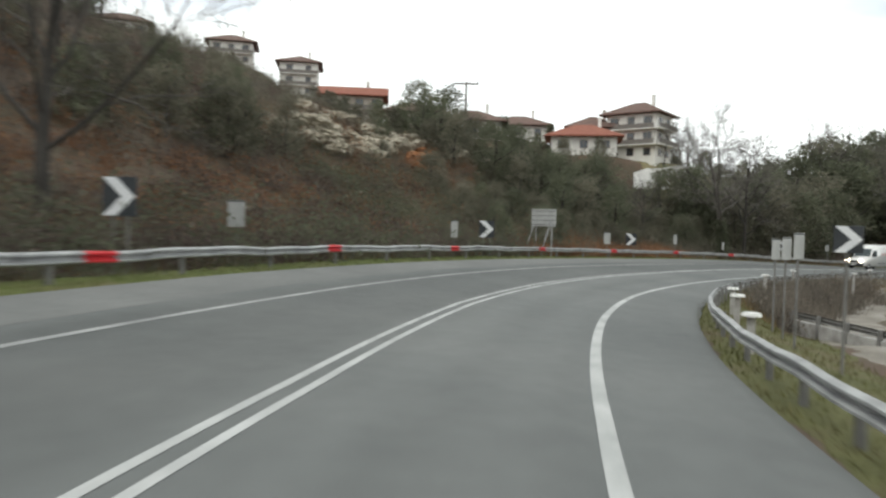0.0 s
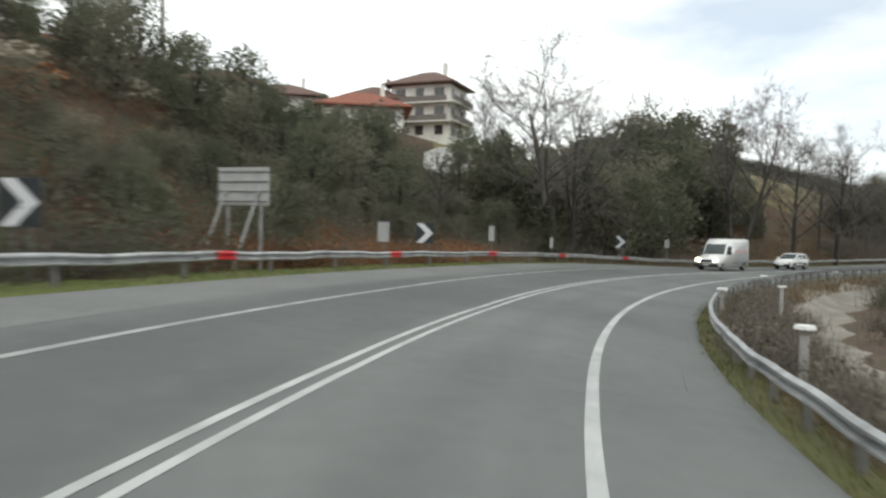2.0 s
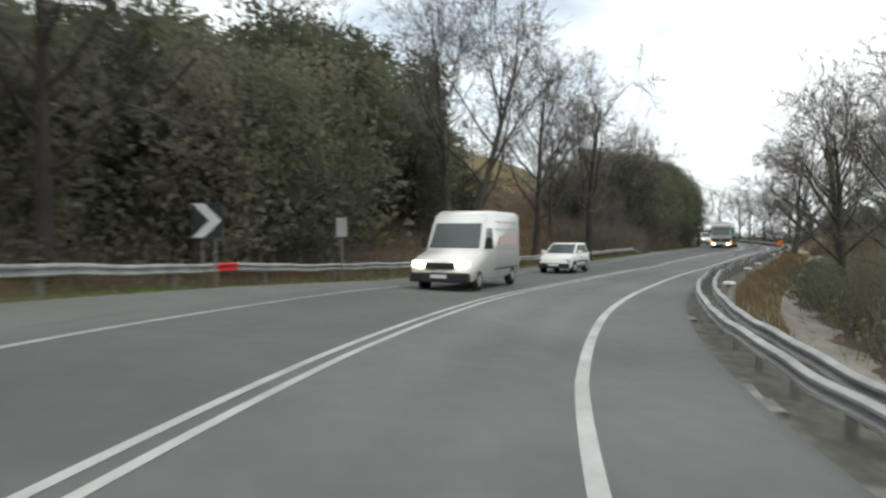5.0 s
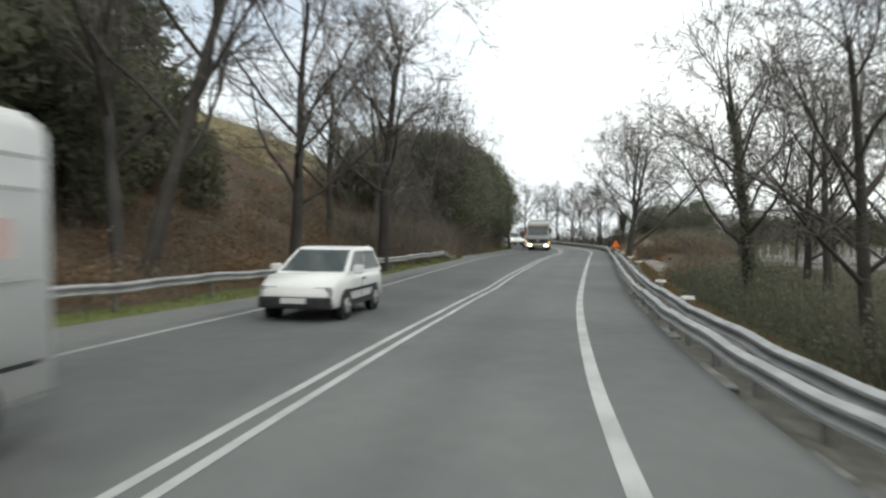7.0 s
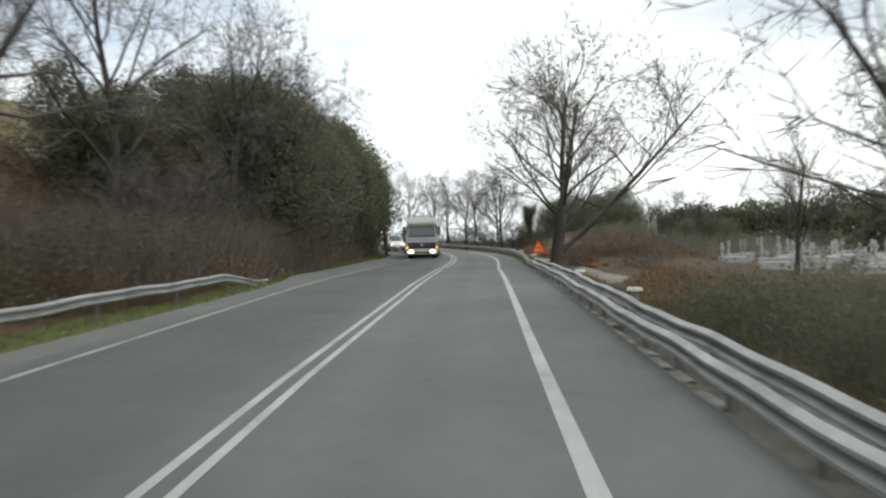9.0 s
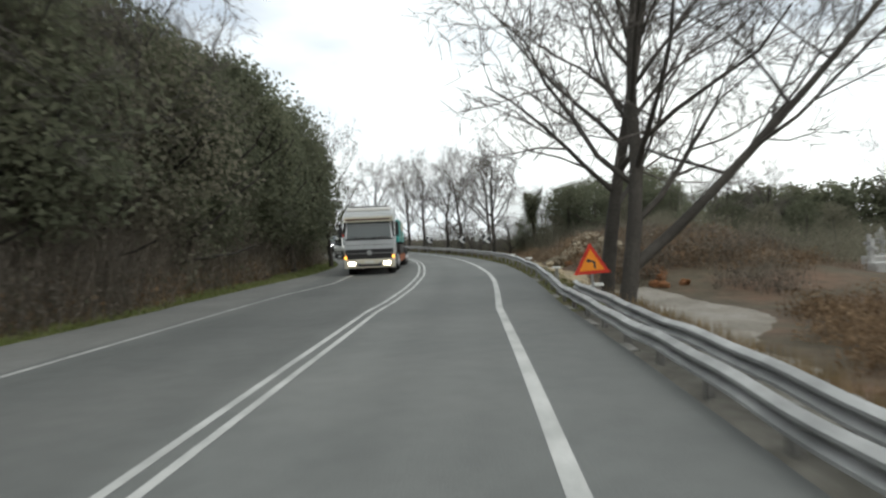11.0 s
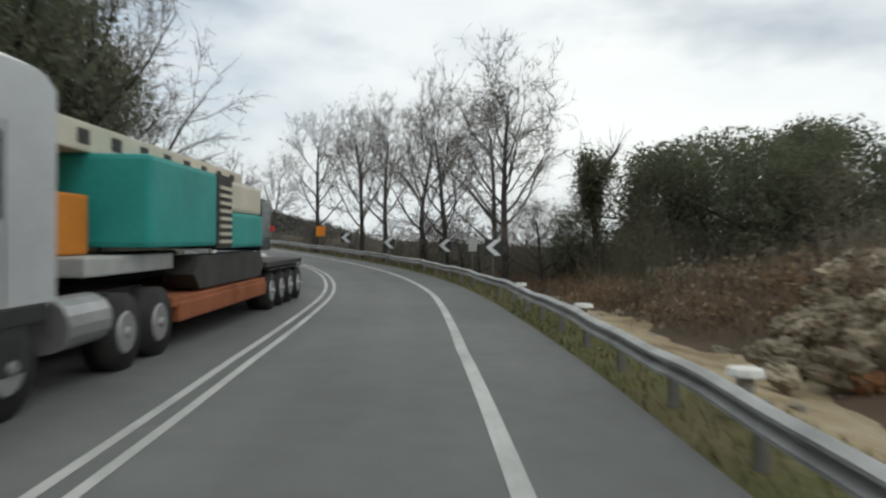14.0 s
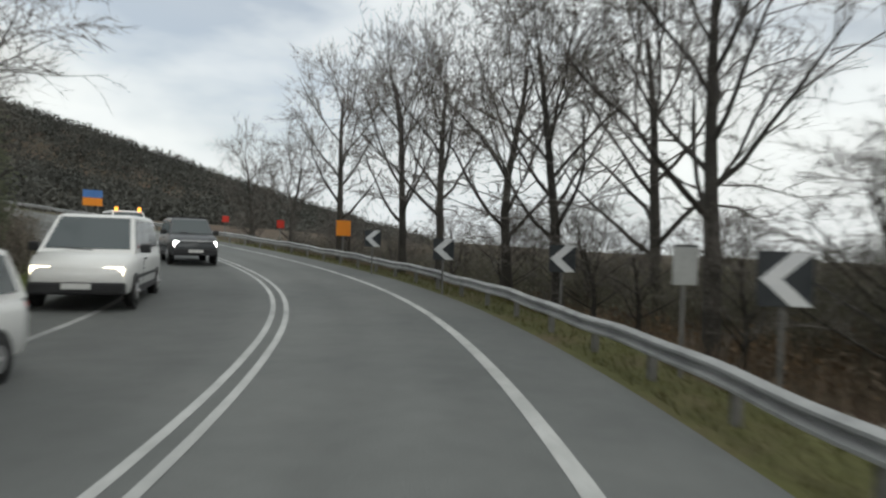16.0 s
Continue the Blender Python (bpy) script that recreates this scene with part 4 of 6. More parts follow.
# garden trees in front of the houses
for x, y, k, h in ((26.28, 129.1, 2, 3.76), (23.57, 126.18, 0, 4.7), (16.49, 140.04, 0, 5.17), (18.03, 149.5, 0, 5.64), (26.38, 152.62, 3, 6.11), (6.29, 135.91, 2, 4.23), (2.36, 140.47, 0, 4.23), (-2.7, 124.3, 0, 4.23), (-14.92, 123.86, 2, 4.7), (-17.9, 128.46, 0, 6.11), (-13.44, 135.2, 3, 6.58),
                   (-23.6, 130.14, 0, 5.64), (-26.29, 126.28, 2, 5.64), (-32.86, 126.04, 0, 6.11), (-37.13, 113.66, 0, 5.64), (-31.56, 115.74, 2, 4.7), (-46.38, 109.57, 0, 6.11), (-39.74, 107.93, 2, 5.64), (-50.34, 115.07, 0, 7.52), (50.04, 148.76, 2, 4.7), (55.14, 137.66, 0, 4.7), (-29.04, 124.3, 0, 7.52), (-34.81, 127.86, 2, 7.52), (-25.18, 121.62, 2, 6.58), (-21.56, 125.51, 0, 7.05), (-17.06, 131.31, 2, 5.64), (-21.56, 99.17, 0, 5.64), (-15.85, 97.49, 2, 4.7), (-12.3, 103.26, 0, 4.7), (-27.06, 95.21, 2, 5.64), (14.14, 126.78, 2, 4.23), (17.7, 132.55, 0, 4.7), (10.08, 135.1, 0, 3.76), (13.77, 137.12, 2, 3.95), (20.92, 147.72, 2, 4.7), (23.63, 150.64, 0, 4.7), (26.49, 123.46, 0, 3.76), (31.95, 128.36, 2, 3.76)):
    plant("evergreen_tree", EVER_FAR[k], on_ground(x, y, x * 37, h / 8.0, 0.3), EVER_LABEL[k], "tree", "garden trees round the houses")

distant_wood("distant_wood", DISTANT, "dark evergreen wood on the hill behind")

# dead trunk wrapped in ivy
rng = np.random.default_rng(31)
ivy_tree = thing("ivy_clad_tree", on_ground(149.5, 113.7, 0, 0.85), "dead bare tree wrapped in dark ivy", "tree")
runs = [branch(rng, (0, 0, -0.4), (0.03, 0, 1), 6.4, 0.22, 8, 0.05, 0.02)]
for d in ((-1, 0.2, 0.7), (0.9, 0.3, 0.8), (0.4, -0.8, 0.9), (-0.7, -0.5, 1.0), (0.1, 0.7, 1.2)):
    runs.append(branch(rng, runs[0][0][4 + int(rng.random() * 2)], d, 2.8, 0.09, 8, 0.12, 0.05))
for _ in range(90):
    b = runs[1 + int(rng.random() * 5)]
    runs.append(branch(rng, b[0][2 + int(rng.random() * 5)], rng.normal(size=3) + np.array([0, 0, 0.5]), 1.3, 0.02, 8, 0.12, 0.02))
v, q = tube_arrays(runs, 6)
o = new("trunk", fast_mesh("trunk", v, q, BARK, True))
o.parent = ivy_tree
main = np.concatenate([r[0] for r in runs[:6]])
main = main[main[:, 2] < 5.6]
c = main[(rng.random(6500) * len(main)).astype(int)] + rng.normal(size=(6500, 3)) * np.array([0.26, 0.26, 0.3])
c = c[(c[:, 2] > 0.1)]
v, q = leaf_blades(c, 0.07, rng)
o = new("ivy", fast_mesh("ivy", v, q, LEAF))
o.parent = ivy_tree


def scatter(s0, s1, d0, d1, n, rng, right=False, power=1.4):
    s = s0 + (s1 - s0) * rng.random(n)
    d = d0 + (d1 - d0) * rng.random(n) ** power
    u = 6.0 + d if right else table(LEFT_RAIL + [(160, -6.6), (340, -6.6)], s) - d
    if right:
        off = (s < 84) | ((s > 117) & (s < 153)) | (s > 175) | (u < table(TRACK_IN, s) - 0.5) | (u > table(TRACK_OUT, s) + 0.7)
        s, u = s[off], u[off]
    g = at(s, u)
    g[:, 2] = ground_z(g[:, 0], g[:, 1], (s, u))
    return g


def brush(name, spots, leaves, radius, tall, size, mat, label, rng, twigs=0):
    """Low scrub as one mass: leaves and sprays in loose mounds, with bare stems through them."""
    n = len(spots)
    k = 0.6 + 0.8 * rng.random(n)
    d = rng.normal(size=(n, leaves, 3))
    d /= np.linalg.norm(d, axis=2)[..., None]
    d *= (rng.random((n, leaves, 1)) ** 0.4)
    d[..., 2] = abs(d[..., 2])
    c = spots[:, None] + d * np.array([radius, radius, tall]) * k[:, None, None]
    v, q = leaf_blades(c.reshape(-1, 3), size, rng)
    if twigs:
        a = np.repeat(spots, twigs, 0) + rng.normal(size=(n * twigs, 3)) * np.array([radius * 0.5, radius * 0.5, 0.05])
        b = a + rng.normal(size=a.shape) * np.array([0.35, 0.35, 0.1]) * tall + np.array([0, 0, tall * 1.15])
        w = np.cross(b - a, rng.normal(size=a.shape))
        w = w / (np.linalg.norm(w, axis=1)[:, None] + 1e-9) * 0.008
        tv = np.stack([a - w * 1.3, a + w * 1.3, b], 1).reshape(-1, 3)
        q = np.concatenate([q, np.arange(len(tv)).reshape(-1, 3) + len(v)])
        v = np.concatenate([v, tv])
    return tagged(new(name, fast_mesh(name, v, q, mat)), label, "scrub", kind="stuff")


rng = np.random.default_rng(41)
brush("rusty_bracken", np.concatenate([scatter(-7.44, 30.7, 3, 26, 200, rng), scatter(21.9, 74.08, 4, 24, 760, rng), scatter(58, 84, 1.2, 9, 620, rng)]), 75, 0.95, 0.95, 0.07, RUSSET, "rust-brown dead bracken over the slope", rng, 12)
brush("brown_bracken", np.concatenate([scatter(116, 160, 1.5, 18, 420, rng), scatter(142, 196, 1.5, 4, 420, rng)]), 80, 0.95, 0.95, 0.07, RUST, "brown dead bracken at the foot of the slope", rng, 12)
brush("briar_scrub", np.concatenate([scatter(-7.44, 205, 1.2, 34, 1100, rng), scatter(145, 205, 1.7, 7, 400, rng)]), 64, 1.1, 1.3, 0.065, BRIAR, "grey-brown leafless briars over the slope", rng, 22)
brush("bank_scrub", scatter(142, 202, 1.5, 5.0, 480, rng), 110, 1.1, 2.3, 0.06, BRIAR, "brown leafless scrub on the roadside bank", rng, 40)
brush("dark_scrub", np.concatenate([scatter(9.41, 67.04, 1, 7, 190, rng), scatter(48.53, 112, 6, 15, 300, rng), scatter(140, 205, 2, 9, 100, rng)]), 130, 1.5, 1.6, 0.08, LEAF, "dark evergreen scrub on the slope", rng, 6)
brush("hill_heath", np.concatenate([scatter(-10, 62, 2, 34, 900, rng), scatter(0, 60, 1.2, 8, 260, rng)]), 90, 1.2, 1.1, 0.075, HEATH, "dark brown leafless heath over the slope", rng, 24)
brush("grey_green_scrub", np.concatenate([scatter(-0.7, 57.83, 1.5, 40, 130, rng), scatter(48.53, 100, 3, 40, 460, rng)]), 110, 1.6, 1.8, 0.085, OLIVE, "grey-green bushes on the slope", rng, 16)
brush("river_scrub", np.concatenate([scatter(48, 72.33, 1, 3.2, 130, rng, True), scatter(79.17, 102, 6, 18, 130, rng, True), scatter(100, 156, 4.2, 18, 280, rng, True), scatter(172, 180, 3, 9, 40, rng, True),
                                     scatter(50, 100, 9, 30, 140, rng, True), scatter(178, 232, 4.3, 14, 240, rng, True)]), 70, 0.95, 1.05, 0.06, BRIAR, "grey-brown leafless scrub beyond the guardrail", rng, 26)
brush("dark_undergrowth", np.concatenate([scatter(96.69, 150, 5, 30, 300, rng, True), scatter(114, 150, 2.6, 9, 130, rng, True)]), 120, 1.5, 1.7, 0.08, LEAF, "dark evergreen undergrowth beyond the track", rng, 16)
brush("tall_scrub", np.concatenate([scatter(200, 245, 4.0, 18, 160, rng, True), scatter(96.69, 150, 12, 34, 220, rng, True), scatter(98.29, 152, 4.5, 13, 240, rng, True), scatter(180, 205, 9, 30, 150, rng, True)]), 120, 1.5, 1.9, 0.08, OLIVE, "dark leggy bushes beyond the guardrail", rng, 24)
brush("roadside_thicket", np.concatenate([scatter(198, 250, 4.0, 9, 300, rng, True), scatter(98.29, 120, 3, 8, 80, rng, True)]), 90, 0.95, 2.0, 0.065, OLIVE, "dense dark thicket of stems behind the guardrail", rng, 50)
brush("low_thicket", scatter(49, 86, 0.8, 3.0, 170, rng, True), 120, 0.9, 1.0, 0.06, BRIAR, "low dark tangle of stems behind the guardrail", rng, 40)
brush("bank_thicket", scatter(177, 214, 2.8, 10, 300, rng, True, 1.0), 90, 0.8, 0.6, 0.055, BRAMBLE, "brown leafless brambles over the roadside bank", rng, 30)
brush("rusty_scrub", np.concatenate([scatter(176, 240, 2.8, 12, 420, rng, True), scatter(148, 170, 2.4, 9, 200, rng, True)]), 100, 0.8, 0.7, 0.06, RUST, "reddish-brown dead scrub beyond the guardrail", rng, 18)

# far wooded hillside
ang, rad = np.radians(12 + 48 * rng.random(6500)), 120 + 280 * rng.random(6500) ** 0.8
fx, fy = 139 + np.sin(ang) * rad, 117 + np.cos(ang) * rad
fs, fu = road_coords(fx, fy)
keep = abs(fu) > 25
far_spots = np.stack([fx, fy, land_z(fx, fy) - 0.5], 1)[keep]
brush("verge_scrub", np.concatenate([scatter(203, 236, 0.5, 3.5, 150, rng), scatter(203, 240, 3, 14, 260, rng)]), 95, 1.1, 1.7, 0.07, BRIAR, "brown leafless scrub along the inside of the bend", rng, 36)
brush("far_wood", far_spots, 56, 3.6, 4.6, 0.4, HAZED_PINE, "dark pine wood on the far hillside", rng)


def tufts(name, s0, s1, ua, ub, n, height, mat, label, rng):
    s = s0 + (s1 - s0) * rng.random(n)
    u = table(ua, s) + (table(ub, s) - table(ua, s)) * rng.random(n)
    g = at(s, u)
    g[:, 2] = ground_z(g[:, 0], g[:, 1], (s, u)) + 0.05
    a = rng.random(n) * 6.283
    w = np.stack([np.cos(a), np.sin(a), np.zeros(n)], 1) * 0.012
    tip = g + rng.normal(size=(n, 3)) * np.array([0.05, 0.05, 0]) + np.array([0, 0, 1.0]) * (height * (0.4 + rng.random(n)))[:, None]
    v = np.stack([g - w, g + w, tip], 1).reshape(-1, 3)
    return tagged(new(name, fast_mesh(name, v, np.arange(len(v)).reshape(-1, 3), mat)), label, "grass", kind="stuff")


left_in = [(s, u - 0.9) for s, u in LEFT_RAIL] + [(160, -7.4), (340, -7.4)]
tufts("grass_tufts", -10, 230, left_in, [(s, u - 0.02) for s, u in LEFT_EDGE], 26000, 0.12, BLADE, "short green grass blades on the verge", rng)
for q0, q1, n in ((8, 80, 14000), (164, 240, 14000)):
    tufts("grass_tufts", q0, q1, [(-60, 5.45), (80, 5.45), (112, 5.2), (340, 5.2)], [(-60, 9.2), (42, 9.0), (50, 7.8), (75, 7.0), (340, 6.8)], n, 0.12, BLADE_DULL, "short dull green grass blades on the verge", rng)
tufts("dry_grass", 46, 172, [(-60, 6.3), (340, 6.3)], [(-60, 10.0), (70, 7.6), (165, 8), (340, 8.5)], 11000, 0.35, STRAW, "dry straw-coloured grass behind the guardrail", rng)
tufts("dead_grass", 177, 236, [(177, 8.3), (198, 8.6), (212, 7.4), (236, 6.6)], [(177, 20), (236, 16)], 36000, 0.42, BRAMBLE, "reddish-brown dead grass over the bank", rng)
tufts("dry_grass", -10, 230, [(s, u - 3) for s, u in left_in], left_in, 20000, 0.4, STRAW, "dry straw-coloured grass at the foot of the slope", rng)

# ---------------------------------------------------------------- signs, posts and masts
SIGN_BLACK = material("black_sign_film", [(0.03, 0.035, 0.04), (0.05, 0.055, 0.06)], 3, 0.5, fine=0.1)
SIGN_WHITE = material("white_sign_film", [(0.62, 0.64, 0.66), (0.74, 0.75, 0.76)], 3, 0.5, fine=0.08)
SIGN_GREY = material("bare_sign_metal", [(0.36, 0.37, 0.36), (0.48, 0.49, 0.48)], 3, 0.55, fine=0.15, metal=0.2)
SIGN_RED = material("red_sign_film", [(0.5, 0.03, 0.02), (0.6, 0.05, 0.03)], 3, 0.5, fine=0.08)
SIGN_ORANGE = material("orange_sign_film", [(0.78, 0.24, 0.02), (0.85, 0.3, 0.03)], 3, 0.5, fine=0.08)
SIGN_BLUE = material("blue_sign_film", [(0.06, 0.16, 0.42), (0.09, 0.22, 0.5)], 3, 0.5, fine=0.08)
CONCRETE = material("weathered_concrete", [(0.24, 0.23, 0.21), (0.36, 0.35, 0.33), (0.45, 0.44, 0.42)], 2.0, 0.95, 0.4, 20, fine=0.3)
WHITEWASH = material("white_limewash", [(0.6, 0.6, 0.57), (0.76, 0.76, 0.73)], 2.5, 0.9, 0.2, 15, fine=0.15)
OLD_WOOD = material("grey_timber", [(0.12, 0.10, 0.08), (0.22, 0.19, 0.16)], 2.0, 0.95, 0.3, 12, fine=0.3)


def heading_at(x, y):
    s, _u = road_coords(np.array([x]), np.array([y]))
    return float(table(HEADINGS, s[0]))


def standing(x, y, turn=0.0, dz=0.0):
    """A pose on the ground whose y axis follows the road there."""
    z = float(ground_z(np.array([x]), np.array([y]))[0]) + dz
    return pose(x, y, z, 0, 0, heading_at(x, y) + turn)


def chevron_sign(x, y, centre, size, left, label, turn=0.0):
    m = standing(x, y, turn)
    c = centre - m.translation.z
    sign = thing("chevron_sign", m, label, "road sign", "curve chevrons")
    h = size / 2
    panel = part("panel", box(-h, h, -0.02, 0.02, c - h, c + h, 0.008), SIGN_BLACK, sign)
    k = -1 if left else 1
    w = 0.40 * size
    outline = [(-h * 0.98, h * 0.98), (-h * 0.98 + w, h * 0.98), (h * 0.94, 0), (-h * 0.98 + w, -h * 0.98), (-h * 0.98, -h * 0.98), (h * 0.94 - w, 0)]
    part("chevron", prism([(k * a, c + b) for a, b in outline], -0.027, -0.021), SIGN_WHITE, panel, "white reflective chevron")
    for dx in ((-0.22, 0.22) if size > 0.8 else (0,)):
        part("post", rod((dx * size, 0.05, -0.3), (dx * size, 0.05, c + h * 0.8), 0.03), GALV_DARK, sign)


def plate_sign(x, y, centre, w, h, label, turn=0.0):
    m = standing(x, y, turn)
    c = centre - m.translation.z
    sign = thing("plate_sign", m, label, "road sign", "kilometre plates")
    plate = part("plate", box(-w / 2, w / 2, -0.012, 0.012, c - h / 2, c + h / 2, 0.01), SIGN_GREY, sign)
    part("edge_strip", box(-w / 2, w / 2, -0.02, -0.013, c + h * 0.44, c + h / 2 - 0.01), SIGN_BLACK, plate, "dark top strip")
    part("post", rod((0, 0.04, -0.3), (0, 0.04, c + h * 0.4), 0.028), GALV_DARK, sign)


for x, y, z, size in ((2.04, 24.57, 3.72, 0.95), (11.53, 50.01, 3.22, 1.0), (24.31, 68.76, 2.73, 1.0), (44.42, 85.62, 2.33, 0.95)):
    chevron_sign(x, y, z, size, False, "black chevron board with a white arrowhead behind the guardrail")
chevron_sign(17.74, 21.58, 3.17, 0.52, False, "black chevron board with a white arrowhead on a tall post")
for x, y, z in ((148.1, 117.42, 1.55), (154.8, 122.4, 1.53), (157.3, 126.9, 1.6), (161.2, 132.1, 1.85)):
    chevron_sign(x, y, z, 0.62, True, "black chevron board with a white arrowhead on the outer bend", -6)
for x, y, z, w, h in ((3.08, 30.02, 3.46, 0.62, 0.85), (9.67, 47.25, 3.18, 0.42, 0.95), (21.4, 64.17, 2.79, 0.55, 0.9), (29.22, 72.89, 2.81, 0.35, 0.9), (36.16, 80.33, 2.24, 0.25, 0.8), (50.84, 89.11, 2.23, 0.45, 0.75)):
    plate_sign(x, y, z, w, h, "small grey metal plate on a roadside post")
plate_sign(149.2, 118.7, 1.64, 0.35, 0.55, "small pale metal plate on a roadside post")
for x, y, z in ((18.28, 24.78, 2.98), (19.08, 27.24, 2.88), (19.51, 28.91, 2.83)):
    plate_sign(x, y, z, 0.24, 0.62, "narrow grey sign on a tall steel post", 12)

# the large board seen from behind, on four legs
bm_pose = standing(15.71, 57.82, 0)
board = thing("sign_board", bm_pose, "grey metal direction board on four steel legs", "road sign")
z0 = 3.53 - bm_pose.translation.z
part("panel", box(-0.94, 0.94, -0.02, 0.02, z0, z0 + 1.22, 0.01), SIGN_GREY, board)
for k in range(4):
    part("rib", box(-0.92, 0.92, -0.05, -0.021, z0 + 0.1 + 0.32 * k, z0 + 0.14 + 0.32 * k), GALV_DARK, board)
for dx in (-0.62, 0.62):
    part("leg", rod((dx, 0.06, -0.4), (dx, 0.06, z0 + 1.15), 0.045), GALV, board)
    part("brace", rod((dx - 0.42, -1.1, -0.4), (dx, -0.06, z0 + 0.5), 0.04), GALV, board)

# triangular bend warning sign
m = standing(111.1, 100.66)
warn = thing("warning_sign", m @ pose(0, 0, 0, 0, -3, 0), "orange triangular bend warning sign with a red rim", "road sign")
c = 1.12 - m.translation.z


def triangle(size, cz, y0, y1, bevel=0.0):
    return prism([(-size / 2, cz - size * 0.30), (size / 2, cz - size * 0.30), (0, cz + size * 0.56)], y0, y1, bevel)


rim = part("rim", triangle(0.86, c, -0.015, 0.015), SIGN_RED, warn, "red rim")
face = part("face", triangle(0.60, c, -0.022, -0.016), SIGN_ORANGE, warn, "orange face")
arrow = [(0.05, -0.13), (0.10, -0.13), (0.10, 0.03), (0.05, 0.09), (-0.04, 0.11), (-0.04, 0.15), (-0.13, 0.085), (-0.04, 0.02), (-0.04, 0.06), (0.02, 0.05), (0.05, 0.01)]
part("arrow", prism([(a, c - 0.02 + b * 0.9) for a, b in arrow], -0.028, -0.023), SIGN_BLACK, face, "black bent arrow")
part("post", rod((0, 0.04, -0.4), (0, 0.04, c + 0.3), 0.032), GALV, warn)

for x, y, z, w, h, mat, label in ((167.2, 138.0, 2.3, 0.75, 0.75, SIGN_ORANGE, "orange roadworks panel on a post by the guardrail"), (170.5, 145, 2.5, 0.45, 0.45, SIGN_RED, "small red roadworks panel by the guardrail"),
                                  (173, 152, 2.8, 0.45, 0.4, SIGN_RED, "small red roadworks panel by the guardrail")):
    m = standing(x, y)
    t = thing("roadworks_sign", m, label, "road sign")
    c = z - m.translation.z
    part("panel", box(-w / 2, w / 2, -0.015, 0.015, c - h / 2, c + h / 2, 0.01), mat, t)
    part("post", rod((0, 0.04, -0.3), (0, 0.04, c), 0.03), GALV_DARK, t)
m = standing(176.6, 171.0)
t = thing("direction_sign", m, "blue and orange direction board by the guardrail", "road sign")
c = 4.5 - m.translation.z
part("panel", box(-0.85, 0.85, -0.02, 0.02, c, c + 0.62, 0.01), SIGN_BLUE, t, "blue upper panel")
part("panel", box(-0.85, 0.85, -0.02, 0.02, c - 0.68, c - 0.02, 0.01), SIGN_ORANGE, t, "orange lower panel")
for dx in (-0.5, 0.5):
    part("post", rod((dx, 0.05, -0.4), (dx, 0.05, c + 0.55), 0.04), GALV_DARK, t)


def bollard(x, y, top, label="concrete post with a flat white cap"):
    m = standing(x, y, rnd.uniform(-12, 12))
    h = max(0.3, top - m.translation.z)
    b = thing("marker_post", m, label, "bollard", "white-capped marker posts")
    part("shaft", box(-0.075, 0.075, -0.075, 0.075, -0.3, h - 0.07, 0.02), CONCRETE, b)
    bm = bmesh.new()
    bmesh.ops.create_cone(bm, cap_ends=True, segments=8, radius1=0.2, radius2=0.17, depth=0.07, matrix=Matrix.Translation((0, 0, h - 0.03)))
    part("cap", bm, WHITEWASH, b, "white painted flat cap")


for x, y, z in ((19.46, 32.03, 1.79), (32.23, 55.91, 1.39), (38.6, 60.47, 1.11), (78.2, 87, 0.66), (71.7, 84.5, 0.66), (136.1, 111.9, 0.95), (129.8, 109, 0.95), (113.7, 102.1, 0.75), (100, 96.7, 0.55),
                (15.75, 21.89, 2.02), (17.71, 26.93, 1.97), (25.78, 44.75, 1.62), (44.13, 68.96, 1.08), (57.8, 78.4, 0.6), (121.5, 105.3, 0.85), (142.6, 115, 0.9), (91, 92.4, 0.6)):
    _s, _u = road_coords(np.array([x]), np.array([y]))
    q = at(float(_s[0]), max(float(_u[0]), 6.15))
    bollard(float(q[0]), float(q[1]), z - 0.08 - (0.26 if z > 0.6 else 0.0))

# low parapet and rail of the side bridge
par = thing("bridge_parapet", pose(25.3, 33.3, -0.72, 0, 0, 3.2), "pale concrete parapet with a weathered steel rail", "parapet")
part("wall", box(-0.15, 0.15, -9.0, 6.9, -0.9, 0.34, 0.03), CONCRETE, par, "pale concrete wall")
part("rail", prism([(-0.05 + a * 0.9, b - 0.05) for a, b in BEAM] + [(-0.06 + a * 0.9, b - 0.05) for a, b in BEAM[::-1]], -9.0, 6.9), GALV_DARK, par)
for k in range(8):
    part("post", box(-0.2, -0.06, -8.0 + 2 * k, -7.86 + 2 * k, -0.6, 0.72), GALV_DARK, par)

# utility pole on the ridge
m = on_ground(9.73, 85.47)
pole = thing("utility_pole", m, "grey wooden utility pole with a crossarm", "utility pole")
top = 19.21 - m.translation.z
part("mast", rod((0, 0, -1), (0, 0, top), 0.16, 0.11), OLD_WOOD, pole)
arm = part("crossarm", box(-1.35, 1.35, -0.07, 0.07, top - 0.25, top - 0.1, 0.02), OLD_WOOD, pole)
for dx in (-1.2, -0.4, 0.4, 1.2):
    part("insulator", rod((dx, 0, top - 0.1), (dx, 0, top + 0.12), 0.05, 0.03), CONCRETE, arm)

